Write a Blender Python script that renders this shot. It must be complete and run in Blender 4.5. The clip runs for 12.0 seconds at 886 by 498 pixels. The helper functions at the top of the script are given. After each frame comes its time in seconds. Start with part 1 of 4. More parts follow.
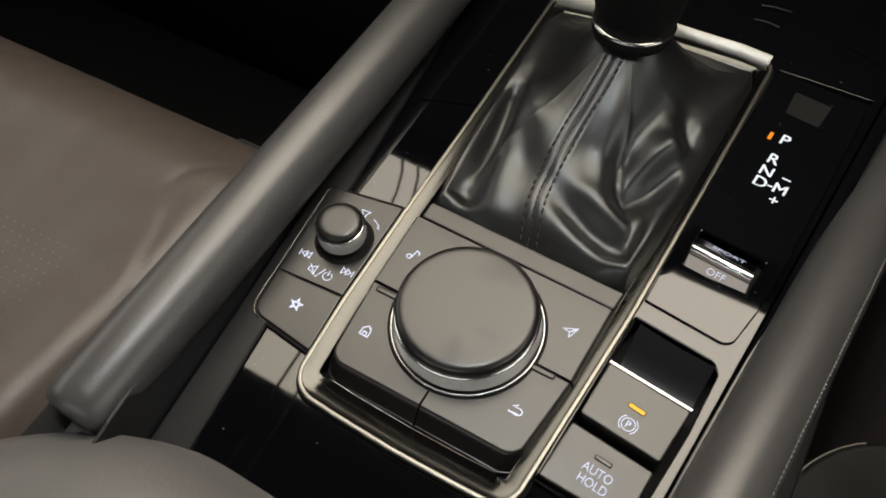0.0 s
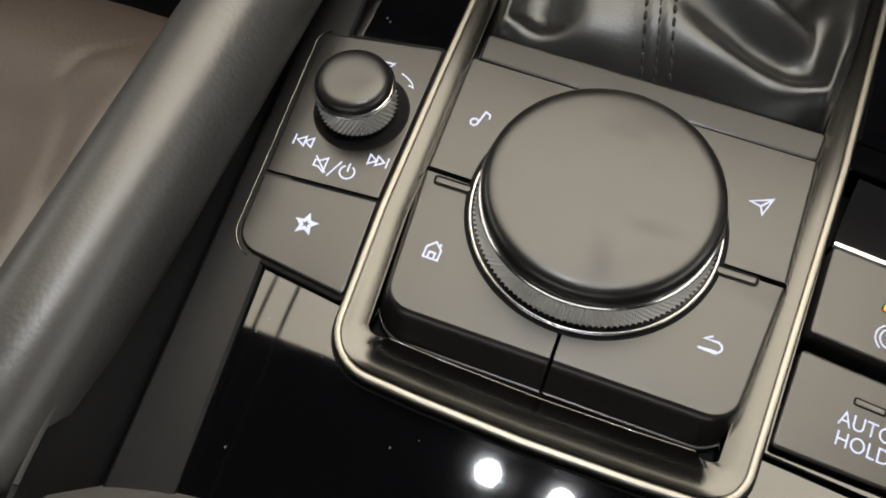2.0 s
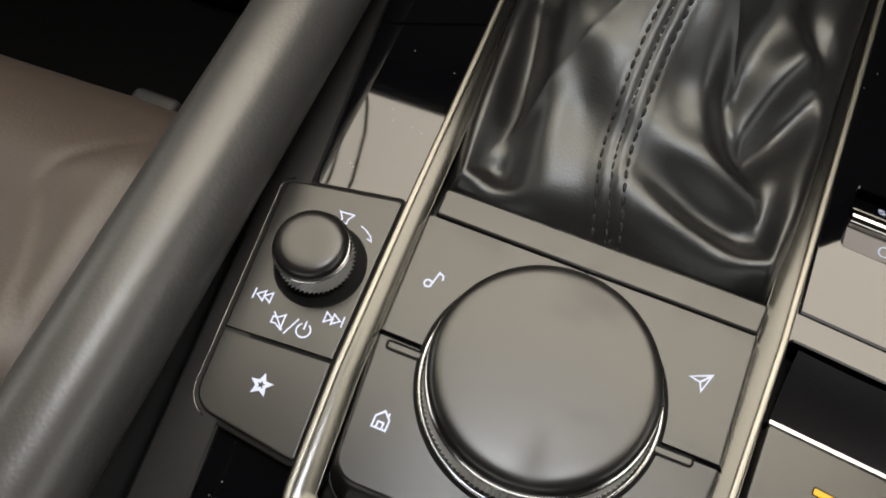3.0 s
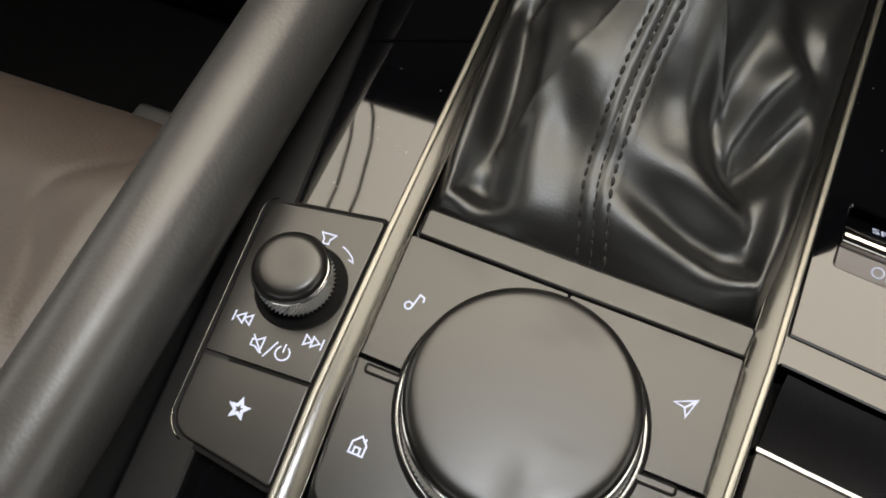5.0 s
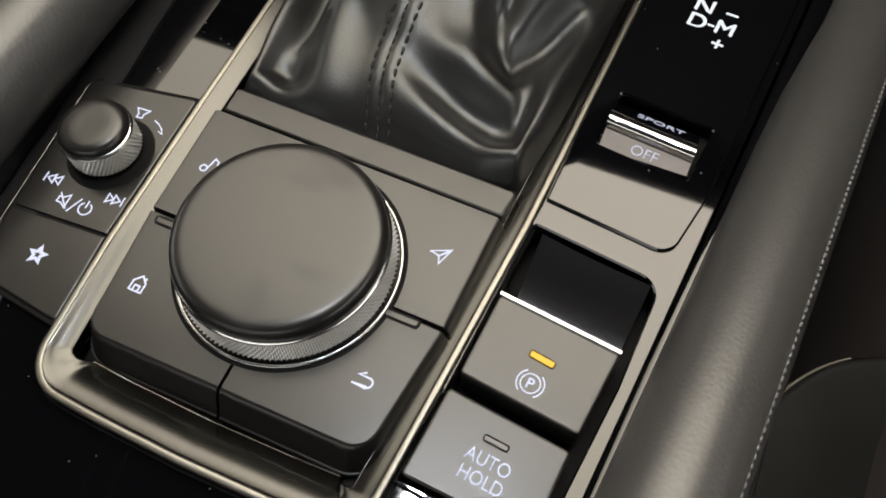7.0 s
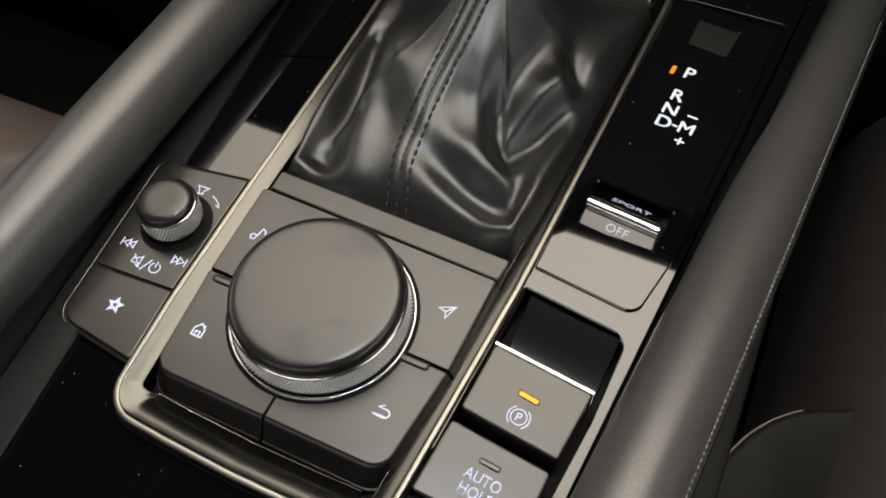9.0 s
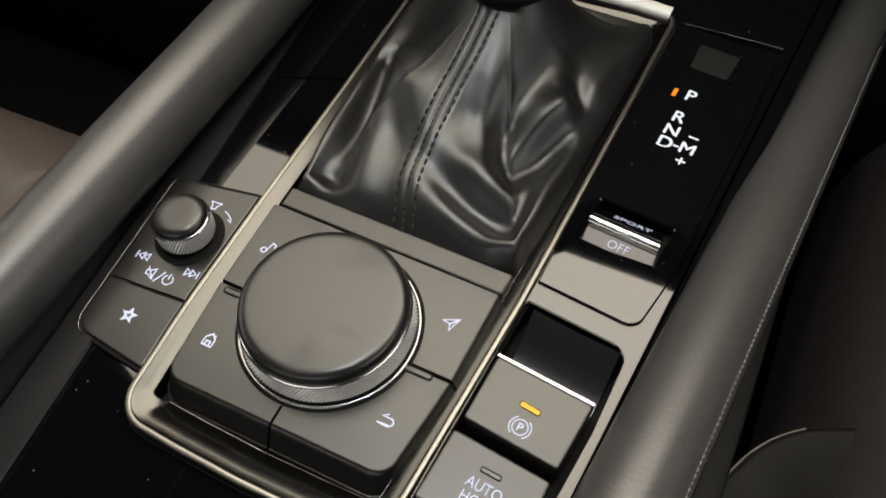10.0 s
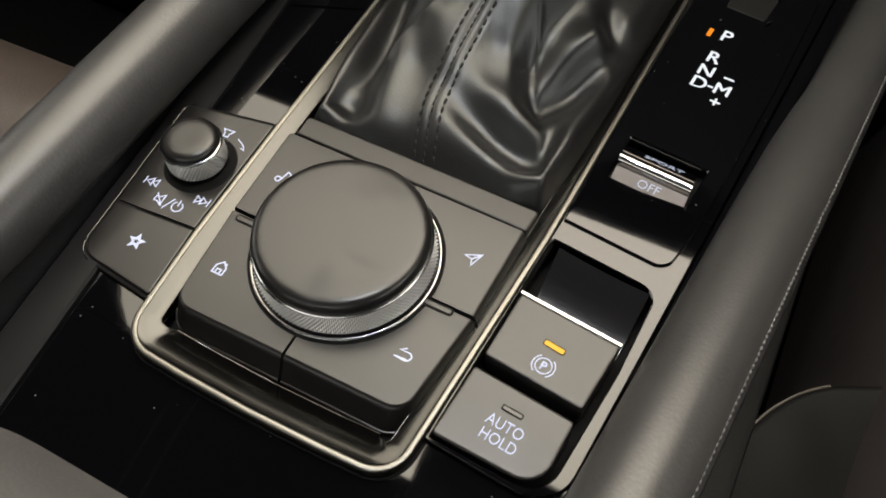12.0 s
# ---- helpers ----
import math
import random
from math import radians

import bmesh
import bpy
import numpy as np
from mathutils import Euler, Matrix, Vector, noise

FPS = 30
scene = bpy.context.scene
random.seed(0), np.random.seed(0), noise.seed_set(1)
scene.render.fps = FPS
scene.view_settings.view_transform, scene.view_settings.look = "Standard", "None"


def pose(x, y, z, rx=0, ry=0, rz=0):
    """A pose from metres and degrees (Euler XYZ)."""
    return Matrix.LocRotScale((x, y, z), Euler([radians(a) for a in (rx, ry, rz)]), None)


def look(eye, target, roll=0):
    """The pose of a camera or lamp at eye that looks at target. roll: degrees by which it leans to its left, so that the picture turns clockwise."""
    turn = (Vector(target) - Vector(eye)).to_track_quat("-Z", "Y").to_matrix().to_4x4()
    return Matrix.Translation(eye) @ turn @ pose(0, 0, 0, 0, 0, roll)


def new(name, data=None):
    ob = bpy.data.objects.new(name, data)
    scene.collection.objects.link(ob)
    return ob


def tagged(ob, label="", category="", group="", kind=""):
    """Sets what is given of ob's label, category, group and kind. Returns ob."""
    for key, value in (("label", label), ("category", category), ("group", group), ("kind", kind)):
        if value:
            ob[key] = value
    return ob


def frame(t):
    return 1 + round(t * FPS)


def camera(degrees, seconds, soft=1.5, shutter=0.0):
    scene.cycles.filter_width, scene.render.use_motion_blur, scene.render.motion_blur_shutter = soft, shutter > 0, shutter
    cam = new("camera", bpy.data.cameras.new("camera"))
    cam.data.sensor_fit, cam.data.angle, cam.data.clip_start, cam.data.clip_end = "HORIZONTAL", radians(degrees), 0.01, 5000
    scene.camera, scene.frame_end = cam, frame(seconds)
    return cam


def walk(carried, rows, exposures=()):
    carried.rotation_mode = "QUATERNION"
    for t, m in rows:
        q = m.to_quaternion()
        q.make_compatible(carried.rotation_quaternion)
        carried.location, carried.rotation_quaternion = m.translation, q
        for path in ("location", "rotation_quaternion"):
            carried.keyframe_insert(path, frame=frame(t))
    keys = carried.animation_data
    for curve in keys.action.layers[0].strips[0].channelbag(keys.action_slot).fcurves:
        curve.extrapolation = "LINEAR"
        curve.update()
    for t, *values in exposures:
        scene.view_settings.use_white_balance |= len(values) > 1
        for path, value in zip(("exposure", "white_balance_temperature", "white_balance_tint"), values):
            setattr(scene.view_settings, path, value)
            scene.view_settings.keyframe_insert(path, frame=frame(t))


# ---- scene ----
cam = camera(60.06, 12.0, 1.8)
PATH = [
    (0, (0.06763, -0.10894, 0.24476), (0.00551, -0.01860, 0.07749), -4.72),
    (0.5, (0.06233, -0.10940, 0.23990), (0.00342, -0.02107, 0.07041), -5.25),
    (0.7, (0.04374, -0.09713, 0.23261), (-0.01123, -0.01223, 0.06007), -5.95),
    (1, (0.02054, -0.09198, 0.20117), (-0.02976, -0.01117, 0.02528), -7.89),
    (1.2, (0.01237, -0.09124, 0.17822), (-0.03610, -0.00826, 0.00282), -7.83),
    (1.5, (0.00436, -0.08219, 0.16006), (-0.03761, -0.00303, -0.01875), -7.01),
    (2, (0.00483, -0.08402, 0.15122), (-0.03337, -0.00644, -0.02912), -5.34),
    (2.5, (0.00677, -0.07818, 0.16588), (-0.03126, -0.00256, -0.01532), -5.15),
    (2.7, (0.00695, -0.06300, 0.17159), (-0.03220, 0.01540, -0.00819), -4.76),
    (3, (0.00393, -0.04953, 0.17219), (-0.03420, 0.02731, -0.00848), -4.39),
    (3.2, (-0.00023, -0.04764, 0.16872), (-0.03618, 0.03338, -0.01056), -1.80),
    (4.8, (0.00528, -0.04517, 0.16708), (-0.03663, 0.03275, -0.01229), -6.21),
    (5, (0.01059, -0.04243, 0.17078), (-0.03265, 0.03436, -0.00876), -7.23),
    (5.5, (0.04093, -0.04401, 0.17909), (-0.00208, 0.03676, 0.00125), -5.92),
    (6, (0.07279, -0.05217, 0.17086), (0.02989, 0.02858, -0.00702), -5.54),
    (6.5, (0.07361, -0.05765, 0.16556), (0.03149, 0.02348, -0.01232), -4.49),
    (8.3, (0.07160, -0.06438, 0.17176), (0.02701, 0.02407, -0.00199), -2.56),
    (8.5, (0.07455, -0.06881, 0.17671), (0.02758, 0.02156, 0.00459), -3.16),
    (9, (0.08303, -0.07864, 0.20025), (0.03285, 0.01626, 0.03150), -3.42),
    (9.5, (0.09111, -0.08187, 0.20751), (0.03823, 0.01590, 0.04125), -3.68),
    (10, (0.08791, -0.08369, 0.20286), (0.03247, 0.01540, 0.03822), -4.13),
    (10.5, (0.08650, -0.08490, 0.19904), (0.03072, 0.01329, 0.03397), -4.04),
    (11, (0.08745, -0.08816, 0.19864), (0.03198, 0.00874, 0.03272), -3.77),
    (11.5, (0.08483, -0.09065, 0.19404), (0.03023, 0.00487, 0.02702), -3.29),
    (12, (0.08363, -0.09060, 0.18788), (0.03054, 0.00332, 0.01948), -2.57),
]
walk(cam, [(t, look(eye, target, roll)) for t, eye, target, roll in PATH])

# ---------------------------------------------------------------- world, daylight, lamps
world = bpy.data.worlds.new("world")
world.use_nodes = True
scene.world = world
world.node_tree.nodes["Background"].inputs[0].default_value = (0.9, 0.95, 1.0, 1)
world.node_tree.nodes["Background"].inputs[1].default_value = 0.008
scene.view_settings.exposure = 0.0
SIDE_GLOW = 2.0      # base radiance of the fill sheets added outside the side and rear windows
HALL_GLOW = 7.5      # radiance of the lit hall ceiling seen through the windscreen
LAMP_WATTS = 0.7    # each of the white reading lamps in the roof


def area_lamp(name, where, target, size, watts, colour):
    data = bpy.data.lights.new(name, "AREA")
    data.shape, data.size, data.energy, data.color = "DISK", size, watts, colour
    ob = new(name, data)
    ob.matrix_world = look(where, target)
    return ob


# ---------------------------------------------------------------- materials
def material(name, base, rough=0.5, metal=0.0, grain=0.0, grain_size=1.0, cells=False, mottle=0.15, mottle_size=20.0,
             rough_vary=0.06, coat=0.0, ior=1.5, dust=0.0, smears=0.0, spec=0.5):
    """A procedural surface. grain: depth of the fine relief in mm; grain_size, mottle_size: mm."""
    m = bpy.data.materials.new(name)
    m.use_nodes = True
    t = m.node_tree
    b = t.nodes["Principled BSDF"]
    b.inputs["Roughness"].default_value = rough
    b.inputs["Metallic"].default_value = metal
    b.inputs["IOR"].default_value = ior
    b.inputs["Coat Weight"].default_value = coat
    b.inputs["Coat Roughness"].default_value = 0.03
    b.inputs["Specular IOR Level"].default_value = spec
    co = t.nodes.new("ShaderNodeTexCoord")
    big = t.nodes.new("ShaderNodeTexNoise")
    big.inputs["Scale"].default_value = 1000.0 / mottle_size
    big.inputs["Detail"].default_value = 4
    t.links.new(co.outputs["Object"], big.inputs["Vector"])
    shade = t.nodes.new("ShaderNodeMapRange")
    shade.inputs["To Min"].default_value, shade.inputs["To Max"].default_value = 1 - mottle, 1 + mottle
    t.links.new(big.outputs["Fac"], shade.inputs["Value"])
    tint = t.nodes.new("ShaderNodeMix")
    tint.data_type, tint.blend_type = "RGBA", "MULTIPLY"
    tint.inputs["Factor"].default_value = 1
    tint.inputs["A"].default_value = (*base, 1)
    t.links.new(shade.outputs["Result"], tint.inputs["B"])
    colour = tint.outputs["Result"]
    fine = t.nodes.new("ShaderNodeTexNoise")
    fine.inputs["Scale"].default_value = 1000.0 / (mottle_size * 0.22)
    fine.inputs["Detail"].default_value = 3
    t.links.new(co.outputs["Object"], fine.inputs["Vector"])
    gloss = t.nodes.new("ShaderNodeMapRange")
    gloss.inputs["To Min"].default_value, gloss.inputs["To Max"].default_value = max(rough - rough_vary, 0.01), rough + rough_vary
    t.links.new(fine.outputs["Fac"], gloss.inputs["Value"])
    roughness = gloss.outputs["Result"]
    if dust:
        spots = t.nodes.new("ShaderNodeTexVoronoi")
        spots.inputs["Scale"].default_value = 170
        t.links.new(co.outputs["Object"], spots.inputs["Vector"])
        pick = t.nodes.new("ShaderNodeMath")
        pick.operation = "LESS_THAN"
        pick.inputs[1].default_value = 0.045
        t.links.new(spots.outputs["Distance"], pick.inputs[0])
        grey = t.nodes.new("ShaderNodeMix")
        grey.data_type = "RGBA"
        grey.inputs["B"].default_value = (dust, dust, dust, 1)
        t.links.new(pick.outputs[0], grey.inputs["Factor"])
        t.links.new(colour, grey.inputs["A"])
        colour = grey.outputs["Result"]
    if smears:
        blot = t.nodes.new("ShaderNodeTexNoise")
        blot.inputs["Scale"].default_value, blot.inputs["Detail"].default_value, blot.inputs["Distortion"].default_value = 60, 6, 0.8
        t.links.new(co.outputs["Object"], blot.inputs["Vector"])
        edge = t.nodes.new("ShaderNodeMapRange")
        edge.inputs["From Min"].default_value, edge.inputs["From Max"].default_value = 0.52, 0.72
        edge.inputs["To Min"].default_value, edge.inputs["To Max"].default_value = 0, smears
        t.links.new(blot.outputs["Fac"], edge.inputs["Value"])
        add = t.nodes.new("ShaderNodeMath")
        add.operation = "ADD"
        t.links.new(roughness, add.inputs[0])
        t.links.new(edge.outputs["Result"], add.inputs[1])
        roughness = add.outputs[0]
    t.links.new(colour, b.inputs["Base Color"])
    t.links.new(roughness, b.inputs["Roughness"])
    if grain:
        if cells:
            tex = t.nodes.new("ShaderNodeTexVoronoi")
            tex.feature = "SMOOTH_F1"
            height = tex.outputs["Distance"]
        else:
            tex = t.nodes.new("ShaderNodeTexNoise")
            tex.inputs["Detail"].default_value = 3
            height = tex.outputs["Fac"]
        tex.inputs["Scale"].default_value = 1000.0 / grain_size
        t.links.new(co.outputs["Object"], tex.inputs["Vector"])
        bump = t.nodes.new("ShaderNodeBump")
        bump.inputs["Distance"].default_value = grain / 1000
        bump.inputs["Strength"].default_value = 1.0
        t.links.new(height, bump.inputs["Height"])
        t.links.new(bump.outputs["Normal"], b.inputs["Normal"])
    return m


def glowing(name, colour, strength):
    m = bpy.data.materials.new(name)
    m.use_nodes = True
    b = m.node_tree.nodes["Principled BSDF"]
    b.inputs["Base Color"].default_value = (*[0.08 * c for c in colour], 1)
    b.inputs["Emission Color"].default_value = (*colour, 1)
    b.inputs["Emission Strength"].default_value = strength
    return m


PIANO = material("piano_black", (0.0015, 0.0015, 0.002), 0.035, coat=0.0, ior=1.55, mottle=0.1, rough_vary=0.015, dust=0.08)
SATIN = material("satin_black_plastic", (0.007, 0.0067, 0.0064), 0.302, grain=0.003, grain_size=0.3, mottle=0.12, mottle_size=14, rough_vary=0.02, smears=0.07)
CAP = material("soft_touch_knob", (0.007, 0.0067, 0.0064), 0.30, grain=0.002, grain_size=0.3, mottle=0.12, mottle_size=12, rough_vary=0.02, smears=0.13)
CHROME_SATIN = material("satin_chrome", (0.18, 0.173, 0.153), 0.38, 1.0, mottle=0.06, mottle_size=9, rough_vary=0.02, smears=0.03)
CHROME = material("bright_chrome", (0.5, 0.49, 0.475), 0.12, 1.0, mottle=0.05, mottle_size=8, rough_vary=0.01)
DARK_CHROME = material("smoked_chrome", (0.78, 0.77, 0.75), 0.4, 1.0, mottle=0.08, mottle_size=3, rough_vary=0.03)
BRUSHED_BRIGHT = material("soft_polished_metal", (0.6, 0.59, 0.575), 0.2, 1.0, mottle=0.06, mottle_size=5, rough_vary=0.03)
BRUSHED = material("brushed_metal", (0.42, 0.41, 0.40), 0.22, 1.0, mottle=0.06, mottle_size=5, rough_vary=0.03)
GROOVE = material("matt_black_groove", (0.004, 0.004, 0.004), 0.7, spec=0.12, mottle=0.2, mottle_size=6)
LEATHER = material("black_boot_leather", (0.0045, 0.0045, 0.0046), 0.39, spec=0.63, grain=0.03, grain_size=0.6, cells=True, mottle=0.2, mottle_size=9, rough_vary=0.06)
LEATHER.node_tree.nodes["Principled BSDF"].inputs["Specular Tint"].default_value = (0.955, 0.985, 1.0, 1)
THREAD = material("black_thread", (0.006, 0.006, 0.006), 0.8, grain=0.05, grain_size=0.3, mottle=0.3, mottle_size=2)
PADDING = material("grained_grey_padding", (0.036, 0.0355, 0.035), 0.37, spec=0.62, grain=0.045, grain_size=0.9, cells=True, mottle=0.12, mottle_size=30, rough_vary=0.05)
PADDING_DARK = material("dark_armrest_leather", (0.07, 0.068, 0.066), 0.5, grain=0.07, grain_size=1.2, cells=True, mottle=0.12, mottle_size=30)
STRIP = material("matt_side_plastic", (0.0075, 0.0076, 0.0082), 0.4, spec=0.22, grain=0.03, grain_size=0.5, mottle=0.12, mottle_size=25)
SEAT_BROWN = material("brown_seat_leather", (0.06, 0.047, 0.04), 0.45, grain=0.08, grain_size=1.3, cells=True, mottle=0.16, mottle_size=45)
# the seat leather again, with shade put into its colour
SEAT_SHADED = material("shaded_seat_leather", (0.027, 0.023, 0.022), 0.55, grain=0.08, grain_size=1.4, cells=True, mottle=0.16, mottle_size=40)
CARPET = material("black_carpet", (0.004, 0.004, 0.0045), 0.95, spec=0.1, grain=0.5, grain_size=2.0, mottle=0.3, mottle_size=15)
DASH = material("black_dashboard", (0.004, 0.004, 0.004), 0.6, spec=0.2, grain=0.05, grain_size=0.9, cells=True, mottle=0.15, mottle_size=40)
HEADLINER = material("grey_headliner_cloth", (0.06, 0.059, 0.057), 0.95, grain=0.2, grain_size=1.2, mottle=0.1, mottle_size=15)
SWITCH_GREY = material("grey_switch_face", (0.15, 0.14, 0.14), 0.45, spec=0.2, grain=0.006, grain_size=0.25, mottle=0.1, mottle_size=8)
BUCKLE = material("grey_plastic", (0.03, 0.03, 0.031), 0.5, grain=0.02, grain_size=0.6)
ICON = glowing("backlit_icon", (0.74, 0.78, 1.0), 0.95)
GEAR_WHITE = glowing("backlit_letter", (0.90, 0.94, 1.0), 0.85)
ICON_DIM = glowing("dim_backlit_icon", (0.72, 0.76, 0.95), 0.6)
AMBER = glowing("amber_light", (1.0, 0.52, 0.0), 1.0)
AMBER_DEEP = glowing("orange_light", (1.0, 0.26, 0.0), 1.0)
RIDGE_CHROME = material("dark_mirror_chrome", (0.42, 0.41, 0.39), 0.09, 1.0, mottle=0.05, mottle_size=8, rough_vary=0.02)
LED_OFF = material("unlit_led", (0.07, 0.065, 0.06), 0.35)
# glow of three unseen sheets, added to send fill light through the windows
FILL_LEFT = glowing("left_fill_glow", (1.0, 0.965, 0.91), 1.25 * SIDE_GLOW)
FILL_RIGHT = glowing("right_fill_glow", (1.0, 0.965, 0.92), 1.7 * SIDE_GLOW)
FILL_REAR = glowing("rear_fill_glow", (1.0, 0.98, 0.96), 1.2 * SIDE_GLOW)
LAMP_LENS = glowing("lamp_lens", (0.95, 0.96, 1.0), 72.0)


def hall_material():
    m = bpy.data.materials.new("lit_hall_ceiling")
    m.use_nodes = True
    t = m.node_tree
    t.nodes.remove(t.nodes["Principled BSDF"])
    e = t.nodes.new("ShaderNodeEmission")
    co, noise_tex, ramp = t.nodes.new("ShaderNodeTexCoord"), t.nodes.new("ShaderNodeTexNoise"), t.nodes.new("ShaderNodeMapRange")
    noise_tex.inputs["Scale"].default_value = 0.35
    ramp.inputs["To Min"].default_value, ramp.inputs["To Max"].default_value = 0.85 * HALL_GLOW, 1.15 * HALL_GLOW
    t.links.new(co.outputs["Object"], noise_tex.inputs["Vector"])
    t.links.new(noise_tex.outputs["Fac"], ramp.inputs["Value"])
    # painted pool of light: the glow weakens with distance from one spot
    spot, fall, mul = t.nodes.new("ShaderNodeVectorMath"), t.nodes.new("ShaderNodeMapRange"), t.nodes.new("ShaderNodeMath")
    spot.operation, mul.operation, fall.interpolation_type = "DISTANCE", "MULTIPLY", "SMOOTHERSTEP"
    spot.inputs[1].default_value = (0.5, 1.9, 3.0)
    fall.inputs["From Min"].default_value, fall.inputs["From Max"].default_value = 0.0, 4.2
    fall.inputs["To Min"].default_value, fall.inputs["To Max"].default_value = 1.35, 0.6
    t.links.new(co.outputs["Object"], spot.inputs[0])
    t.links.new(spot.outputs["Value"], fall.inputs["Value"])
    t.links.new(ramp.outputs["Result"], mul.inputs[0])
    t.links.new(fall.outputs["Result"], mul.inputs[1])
    t.links.new(mul.outputs[0], e.inputs["Strength"])
    axes, along, hue = t.nodes.new("ShaderNodeSeparateXYZ"), t.nodes.new("ShaderNodeMapRange"), t.nodes.new("ShaderNodeMix")
    hue.data_type = "RGBA"
    along.inputs["From Min"].default_value, along.inputs["From Max"].default_value = 0.2, 1.6
    hue.inputs["A"].default_value, hue.inputs["B"].default_value = (1.0, 0.895, 0.72, 1), (1.0, 0.88, 0.745, 1)
    t.links.new(co.outputs["Object"], axes.inputs[0])
    t.links.new(axes.outputs["Y"], along.inputs["Value"])
    t.links.new(along.outputs["Result"], hue.inputs["Factor"])
    t.links.new(hue.outputs["Result"], e.inputs["Color"])
    t.links.new(e.outputs[0], t.nodes["Material Output"].inputs[0])
    return m


def glass_material():
    m = bpy.data.materials.new("windscreen_glass")
    m.use_nodes = True
    t = m.node_tree
    t.nodes.remove(t.nodes["Principled BSDF"])
    clear, shine, mix = t.nodes.new("ShaderNodeBsdfTransparent"), t.nodes.new("ShaderNodeBsdfGlossy"), t.nodes.new("ShaderNodeMixShader")
    clear.inputs[0].default_value = (0.97, 0.99, 0.97, 1)
    shine.inputs["Roughness"].default_value = 0.02
    mix.inputs[0].default_value = 0.05
    t.links.new(clear.outputs[0], mix.inputs[1])
    t.links.new(shine.outputs[0], mix.inputs[2])
    t.links.new(mix.outputs[0], t.nodes["Material Output"].inputs[0])
    return m


HALL, GLASS = hall_material(), glass_material()
MM = 0.001


# ---------------------------------------------------------------- building helpers (all in millimetres)
def thing(name, at, label, category, group="", kind=""):
    ob = new(name)
    ob.location = [v * MM for v in at]
    ob.empty_display_size = 0.01
    return tagged(ob, label, category, group, kind)


def place_of(ob):
    p = Vector(ob.location)
    while ob.parent:
        ob = ob.parent
        p += Vector(ob.location)
    return p


def part(name, bm, mat, parent=None, label="", smooth=True, sharp=35):
    """One mesh object from a bmesh in world millimetres, under its thing or part."""
    base = place_of(parent) if parent else Vector((0, 0, 0))
    for v in bm.verts:
        v.co = v.co * MM - base
    if smooth:
        for f in bm.faces:
            f.smooth = True
        for e in bm.edges:
            e.smooth = len(e.link_faces) == 2 and e.calc_face_angle(0) < radians(sharp) and max(len(f.verts) for f in e.link_faces) < 7
    me = bpy.data.meshes.new(name)
    bm.to_mesh(me)
    bm.free()
    me.materials.append(mat)
    ob = new(name, me)
    ob.parent = parent
    return tagged(ob, label)


def rounded(corners, steps=7):
    """Corners (x, y, radius), anticlockwise, as an outline with round corners."""
    out, n = [], len(corners)
    for i, (x, y, r) in enumerate(corners):
        p, a, b = Vector((x, y)), Vector(corners[i - 1][:2]), Vector(corners[(i + 1) % n][:2])
        if r <= 0:
            out.append(p)
            continue
        u, w = (a - p).normalized(), (b - p).normalized()
        half = math.acos(max(-1, min(1, u.dot(w)))) / 2
        reach = min(r / math.tan(half), 0.48 * (a - p).length, 0.48 * (b - p).length)
        r2 = reach * math.tan(half)
        centre = p + (u + w).normalized() * (r2 / math.sin(half))
        s, e = p + u * reach - centre, p + w * reach - centre
        turn = math.atan2(s.x * e.y - s.y * e.x, s.dot(e))
        for k in range(steps + 1):
            c, d = math.cos(turn * k / steps), math.sin(turn * k / steps)
            out.append(centre + Vector((s.x * c - s.y * d, s.x * d + s.y * c)))
    return out


def inset(outline, d):
    """The outline moved inwards by d (outwards: minus)."""
    n, out = len(outline), []
    for i, p in enumerate(outline):
        a, b = (p - outline[i - 1]).normalized(), (outline[(i + 1) % n] - p).normalized()
        na, nb = Vector((-a.y, a.x)), Vector((-b.y, b.x))
        m = na + nb
        m = m / max(m.length_squared / 2, 0.3)
        out.append(p + m * d)
    return out


def loft(bm, rings, cap_start=False, cap_end=True, closed=True):
    """Quads between rings of points; every ring has as many points."""
    made = [[bm.verts.new(p) for p in ring] for ring in rings]
    n = len(made[0])
    for a, b in zip(made, made[1:]):
        for i in range(n if closed else n - 1):
            j = (i + 1) % n
            bm.faces.new((a[i], a[j], b[j], b[i]))
    if cap_end:
        bm.faces.new(made[-1])
    if cap_start:
        bm.faces.new(list(reversed(made[0])))
    return made


def plate(outline, profile, cap_start=True):
    """A plate with the given outline; profile: (inset, z) from the bottom to the top."""
    bm = bmesh.new()
    loft(bm, [[(p.x, p.y, z) for p in inset(outline, d)] for d, z in profile], cap_start, True)
    bmesh.ops.recalc_face_normals(bm, faces=bm.faces)
    return bm


